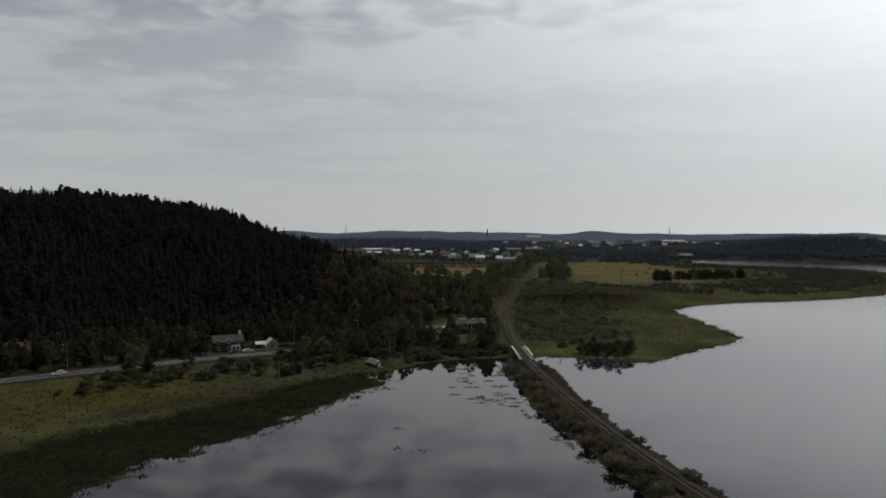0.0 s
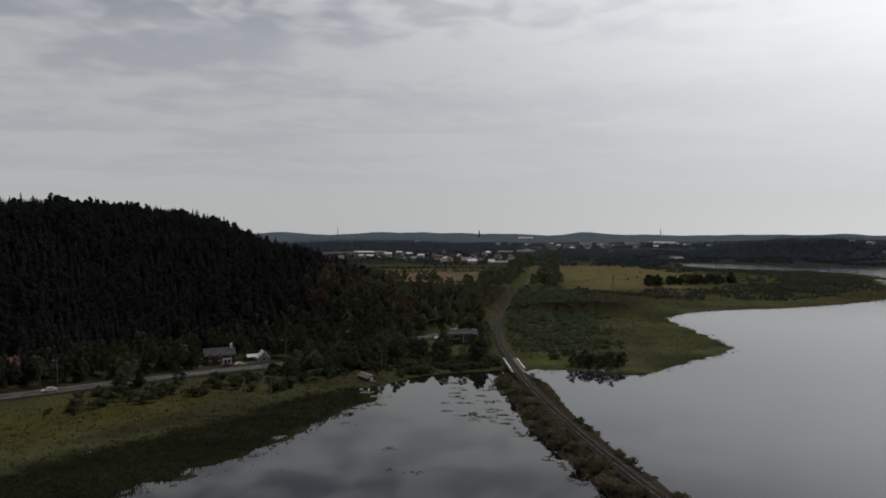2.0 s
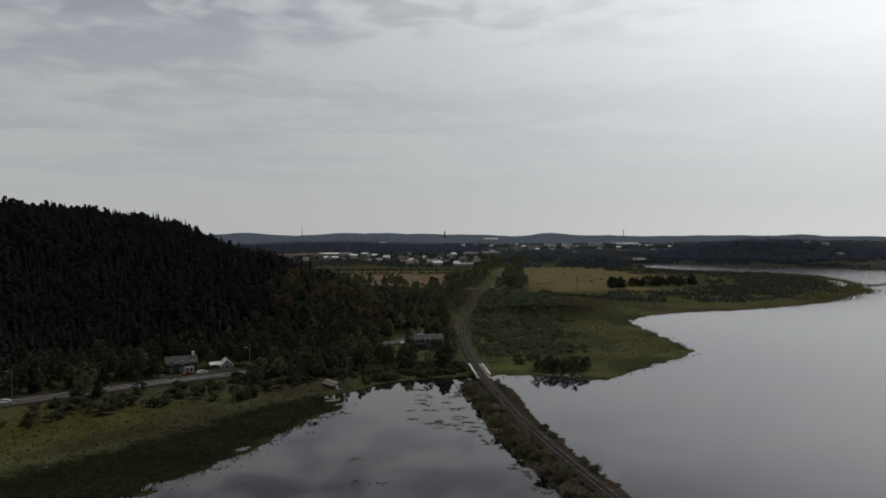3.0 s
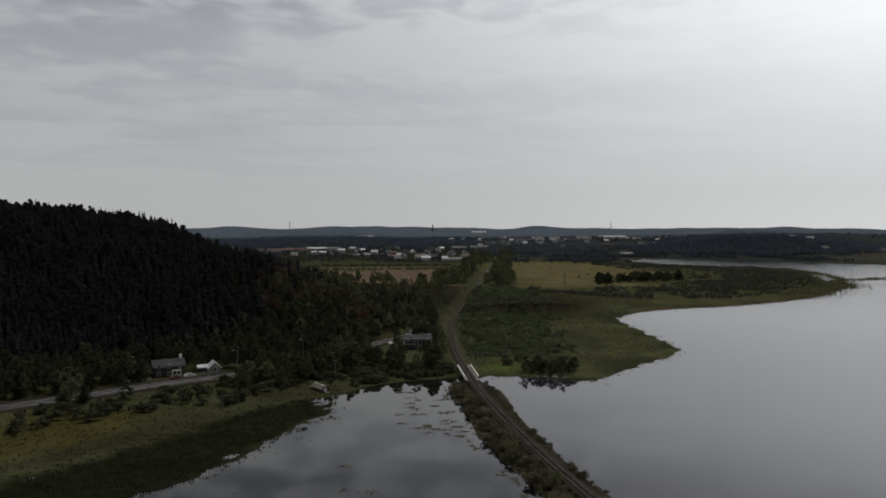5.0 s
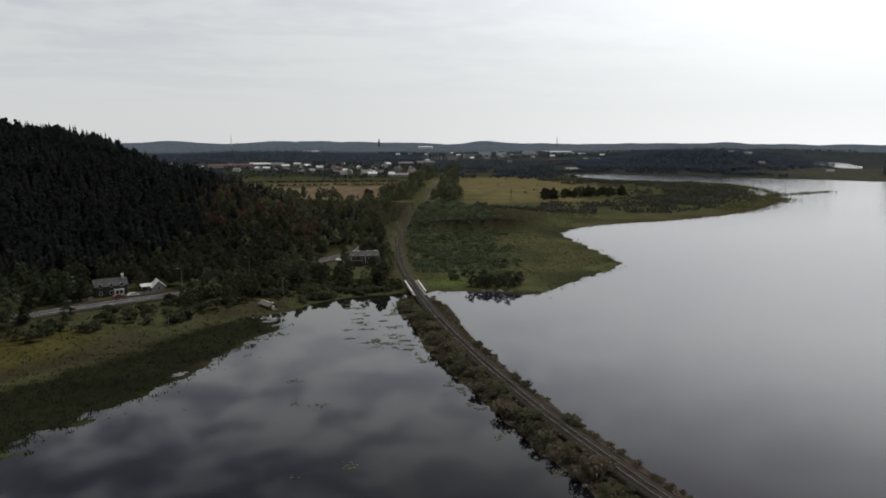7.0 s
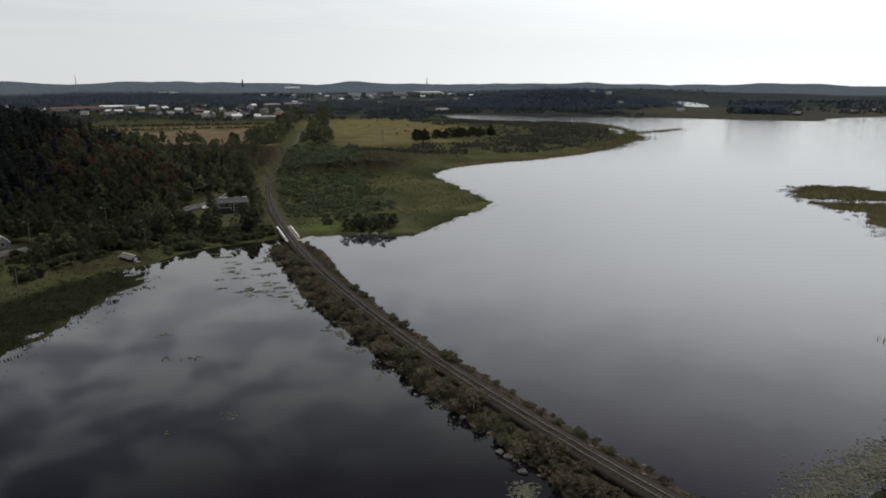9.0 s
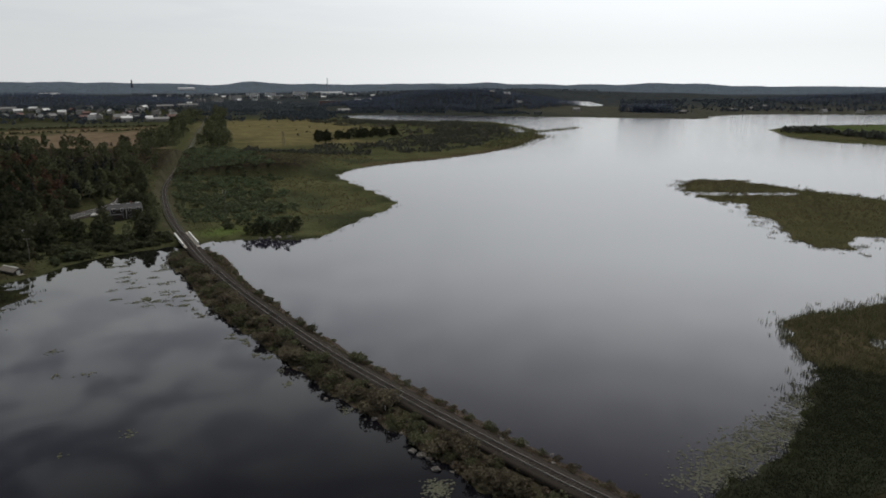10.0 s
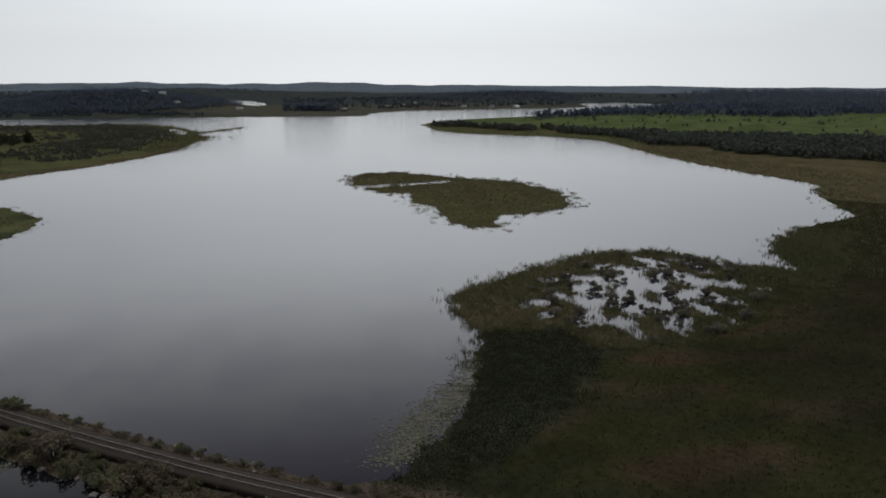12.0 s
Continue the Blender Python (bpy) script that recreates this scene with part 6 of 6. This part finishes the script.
def build_causeway():
    low = [shrub(160 + i, 1.5 + 0.3 * (i % 3), 1.6 + 0.25 * (i % 2), 10, 34, 0.17) for i in range(4)]
    bush = Kind("willow_bush", low, "willow", "low dark green willow bush on the stony causeway", "bush", "bushes on the causeway", trunk="stem", crown="foliage")
    heath = Kind("heather_bush", low, "scrub", "low brown heathy bush on the stony causeway", "bush", "bushes on the causeway", trunk="stem", crown="foliage")
    q = np.random.RandomState(31)
    left, right = smooth_line(EMB_LEFT, 6), smooth_line(EMB_RIGHT, 6)
    count = 0
    while count < 290:
        i = q.randint(0, len(TRACK))
        p, n = TRACK[i], TRACK_N[i]
        if not 35 < p[1] < 266:
            continue
        side = 1 if q.uniform() < 0.78 else -1
        o = q.uniform(3.2, 12.0) if side > 0 else q.uniform(3.2, 6.5)
        x, y = p + n * o * side
        z = float(ground_z(x, y))
        if z < 0.08:
            continue
        k = q.uniform(0.75, 1.55) * (1.35 if q.uniform() < 0.15 and side > 0 else 1) * (0.5 if side < 0 else 1)
        kd = bush if wave(x, y, 26, 95) + q.normal(0, 0.5) > 0.0 else heath
        kd.put(x, y, z - 0.1, k, q.uniform(0, 6.28), count)
        count += 1
    for x, y, k in ((50.6, 138.5, 1.3), (49.8, 140.5, 1.0), (46.8, 163, 1.1), (45.9, 168, 0.9), (61.0, 101, 0.75), (59.5, 105, 0.6), (43.6, 192, 1.0), (42.6, 199, 1.1), (64.0, 88.5, 0.7), (57.2, 113.5, 0.6)):
        bush.put(x, y, max(float(ground_z(x, y)), 0.05) - 0.1, k, q.uniform(0, 6.28), int(x), "rounded green willow bush beside the rails")
    x, y, z, qq = region(9000, 20, 20, 80, 268, 32, lambda x, y: (land(x, y) > 0.4) & (seg_dist(x, y, RAIL)[0] > 3.4) & (seg_dist(x, y, RAIL)[0] < 13) & (x < 90 - 0.2 * y) & (wave(x, y, 13, 93) < 0.6))
    for name, label, mat, k in (("causeway_scrub", "low tangled brown scrub over the stony causeway", "scrub", wave(x, y, 20, 96) < 0.1), ("causeway_willow", "low green willow growth over the stony causeway", "willow", wave(x, y, 20, 96) >= 0.1)):
        V, F = scattered([p[1] for p in LOW_SHRUB], x[k], y[k], z[k] - 0.15, qq.uniform(0.25, 0.6, k.sum()) * np.where(x[k] > rail_x(y[k]), 0.6, 1.0), qq.uniform(0, 6.28, k.sum()))
        tagged(new(name, fast_mesh(name, V, F, M[mat])), label, "scrub", kind="stuff")
    # boulders along both water lines
    shapes = []
    for k in range(5):
        bm = bmesh.new()
        bmesh.ops.create_icosphere(bm, subdivisions=2 if k < 2 else 1, radius=1.0)
        for v in bm.verts:
            v.co *= 1 + 0.55 * noise.noise(v.co * 1.3 + Vector((k * 7.0, 0, 0))) + 0.1 * noise.noise(v.co * 3.1)
            v.co.z *= 0.62
        shapes.append(bm_mesh("boulder", bm, M["rock"]))
    for k in range(150):
        ln = left if q.uniform() < 0.72 else right
        i = q.randint(6, len(ln) - 20)
        if not 60 < ln[i, 1] < 275:
            continue
        x, y = ln[i] + q.normal(0, 1.3, 2) + (2.2, 0.6) * np.array(q.uniform(0, 1) if ln is left else 0.0)
        s = q.uniform(0.25, 0.55) * (1.6 if q.uniform() < 0.15 else 1)
        ob = new("boulder", shapes[k % 5])
        ob.matrix_basis = Matrix.LocRotScale((x, y, max(float(ground_z(x, y)), -0.1) + 0.1 * s), Euler((q.normal(0, 0.2), q.normal(0, 0.2), q.uniform(0, 6.28))), (s, s, s))
        tagged(ob, "pale grey granite boulder at the causeway's waterline", "boulder", "causeway boulders")
    for x, y, s in ((64, 276.2, 1.6), (67.5, 275.6, 2.2), (71.5, 274.2, 1.5), (61, 277.4, 1.1), (46.3, 98.5, 0.9), (47.0, 97.0, 0.7), (45.6, 100.5, 0.8), (46.5, 93.5, 0.8)):
        ob = new("boulder", shapes[int(x) % 5])
        ob.matrix_basis = Matrix.LocRotScale((x, y, 0.15), Euler((0, 0, x)), (s, s * 0.8, s * 0.8))
        tagged(ob, "large pale granite boulder lying at the waterline", "boulder", "causeway boulders")


build_causeway()


# ------------------------------------------------------------------ reeds, sedge, lilies
def reed_bed(name, label, mat, n, box, seed, keep, h0, h1, blades=5, spread=0.4, width=0.13, floor=-0.05):
    q = np.random.RandomState(seed)
    x, y = q.uniform(box[0], box[2], n), q.uniform(box[1], box[3], n)
    d = land(x, y)
    k = keep(x, y, d, q)
    x, y = x[k], y[k]
    z = np.maximum(ground_z(x, y), floor)
    V, F = tufts(x, y, z, q.uniform(h0, h1, len(x)), blades, spread, width)
    tagged(new(name, fast_mesh(name, V, F, M[mat])), label, "reeds", kind="stuff")


def build_reeds():
    out = lambda d, q, w: q.uniform(0, 1, d.shape) < np.exp(np.minimum(d, 0) / w)
    reed_bed("north_reeds", "tawny reed belt along the bay", "reed", 42000, (40, 255, 420, 640), 201, lambda x, y, d, q: (d < 60) & out(d, q, 1.3) & (y > 262) & (q.uniform(0, 1, x.shape) < 0.10 + 0.9 * (d < 4)), 0.4, 0.9, 5, 0.45, 0.11)
    reed_bed("cape_reeds", "reeds round the far cape", "reed", 24000, (330, 540, 600, 900), 202, lambda x, y, d, q: (d < 30) & out(d, q, 4.0), 0.8, 1.5, 4, 0.8, 0.2)
    reed_bed("island_reeds", "thick green-brown reeds covering the low island", "sedge", 22000, (230, 140, 395, 335), 203, lambda x, y, d, q: (shore(x, y, ISLE) > -3 + 3 * wave(x, y, 20, 89)) & ((d > 0) | (wave(x, y, 13, 90) > 0.15)), 0.5, 1.1, 5, 0.6, 0.08)
    reed_bed("marsh_reeds", "brown reeds standing in the flooded marsh", "reed", 22000, (120, 30, 330, 130), 204, lambda x, y, d, q: (d < 22) & out(d, q, 0.5 + 1.0 * (np.hypot((x - 202) / 46, (y - 75) / 29) > 1)) & ~inside(x, y, BULRUSH_EAST), 0.8, 1.5, 7, 0.5, 0.08)
    reed_bed("marsh_sedge", "low green and brown sedge over the marsh", "marsh_sedge", 34000, (66, -70, 440, 120), 205, lambda x, y, d, q: (d > 3) & ~inside(x, y, BULRUSH_EAST) & (seg_dist(x, y, RAIL)[0] > 7), 0.2, 0.5, 3, 0.5, 0.17)
    reed_bed("spit_reeds", "thin broken reeds off the far cape", "reed", 2600, (440, 660, 575, 790), 212, lambda x, y, d, q: (np.abs((y - 700) - (x - 470) * 0.42 - 4 * wave(x, y, 40, 85)) < 9 + 5 * wave(x, y, 14, 86)) & (q.uniform(0, 1, x.shape) < 0.75), 1.2, 2.0, 4, 0.8, 0.3)
    reed_bed("east_reeds", "tawny reeds along the eastern shore", "reed", 24000, (250, 20, 720, 520), 206, lambda x, y, d, q: (d < 55) & out(d, q, 2.0) & (x > 250 + 0.2 * y), 0.7, 1.4, 4, 0.7, 0.18)
    reed_bed("east_bulrush", "dense dark green bulrushes at the marsh edge", "bulrush", 30000, (60, 40, 160, 100), 207, lambda x, y, d, q: shore(x, y, BULRUSH_EAST) + 2.5 * wave(x, y, 12, 87) > q.exponential(2.2, x.shape) - 3.5, 0.2, 0.45, 5, 0.5, 0.12)
    reed_bed("west_bulrush", "sparse dark green bulrushes in the shallow water", "bulrush", 21000, (-160, 50, -10, 252), 208, lambda x, y, d, q: (d < 6) & (shore(x, y, BULRUSH_WEST) + 1.5 * wave(x, y, 9, 81) > q.exponential(3.0, x.shape) - 2.0) & (q.uniform(0, 1, x.shape) < np.exp(np.minimum(d, 0) / 9) * (0.62 + 0.4 * wave(x, y, 7, 96))), 0.25, 0.75, 6, 0.5, 0.16)
    reed_bed("west_sedge", "rough yellow-green sedge on the lake meadow", "marsh_sedge", 12000, (-200, 60, 30, 285), 209, lambda x, y, d, q: (d > 0) & (d < 60) & (seg_dist(x, y, ROAD)[0] > 6), 0.25, 0.6, 4, 0.5, 0.18)
    reed_bed("causeway_grass", "dry tufted grass on the stony causeway", "sedge", 60000, (20, -40, 110, 278), 210, lambda x, y, d, q: (d > 0.3) & (seg_dist(x, y, RAIL)[0] > 2.1) & (seg_dist(x, y, RAIL)[0] < 9), 0.15, 0.6, 5, 0.3, 0.07)
    reed_bed("scrub_grass", "tall rough grass under the willows", "sedge", 7000, (30, 296, 200, 560), 211, lambda x, y, d, q: (d > 10) & (seg_dist(x, y, RAIL)[0] > 4), 0.6, 1.3, 4, 0.5, 0.16)


build_reeds()


def build_marsh_bushes():
    """Rounded willow bushes standing in and round the flooded pools."""
    bush = Kind("marsh_bush", [shrub(190 + i, 1.9 + 0.3 * (i % 3), 1.6, 9, 26, 0.22) for i in range(4)], "marsh_willow", "rounded grey-brown willow bush standing in the flooded marsh", "bush", "bushes in the marsh pools", trunk="stem", crown="foliage")
    q = np.random.RandomState(55)
    n = 0
    while n < 120:
        a, r = q.uniform(0, 6.28), math.sqrt(q.uniform(0, 1)) * 1.15
        x, y = 200 + 47 * r * math.cos(a), 74 + 28 * r * math.sin(a)
        if wave(x, y, 24, 56) < -0.2 or shore(np.array([x]), np.array([y]), BULRUSH_EAST)[0] > -3:
            continue
        bush.put(x, y, max(float(ground_z(x, y)), -0.15) - 0.1, q.uniform(0.6, 1.35), q.uniform(0, 6.28), n)
        n += 1


build_marsh_bushes()


def pads(name, label, mat, clumps, seed, size=0.3):
    """Floating leaves: flat notched discs a few millimetres thick of water apart, in clumps (x, y, rx, ry, count)."""
    q = np.random.RandomState(seed)
    V, F = [], []
    for cx, cy, rx, ry, n in clumps:
        for _ in range(n):
            x, y = cx + q.normal(0, rx), cy + q.normal(0, ry)
            r = size * q.uniform(0.6, 1.5)
            a0 = q.uniform(0, 6.28)
            z = 0.02 + q.uniform(0, 0.05)
            b = len(V)
            V.append((x, y, z))
            V += [(x + r * math.cos(a0 + 5.6 * k / 6), y + r * math.sin(a0 + 5.6 * k / 6), z + q.uniform(-0.01, 0.04)) for k in range(7)]
            F += [(b, b + 1 + k, b + 2 + k) for k in range(6)]
    tagged(new(name, fast_mesh(name, np.array(V), np.array(F), M[mat])), label, "water plants", kind="stuff")


pads("east_lily_pads", "pale green lily pads floating off the marsh", "lily", [(97, 75.5, 6, 2.4, 1100), (110, 78, 5, 2.4, 700), (86, 71.5, 4, 2.0, 700), (121, 82, 3.5, 2.2, 300), (44.3, 88.3, 1.1, 1.3, 190)], 301, 0.2)
BASIN_CLUMPS = []
for k in range(34):
    cx, cy = random.uniform(4, 24), random.uniform(200, 264)
    BASIN_CLUMPS.append((cx, cy, random.uniform(0.5, 1.6), random.uniform(0.4, 1.0), random.randint(18, 60)))
for k in range(26):
    cy = random.uniform(120, 235)
    cx = random.uniform(-34, 8) if k % 3 == 0 else float(np.interp(-cy, [-y for x, y in EMB_LEFT], [x for x, y in EMB_LEFT])) - random.uniform(1.5, 5)
    BASIN_CLUMPS.append((cx, cy, random.uniform(0.4, 1.2), random.uniform(0.4, 1.0), random.randint(8, 26)))
pads("basin_weed", "dark floating weed mats in the still basin", "weed", BASIN_CLUMPS, 302, 0.22)
pads("basin_lily_pads", "dull floating leaves at the edge of the bulrushes", "weed", [(-22, 228, 3.0, 7, 70), (-31, 208, 4.0, 9, 90), (-42, 186, 4.0, 9, 80), (-55, 165, 4.0, 9, 60)], 303, 0.2)
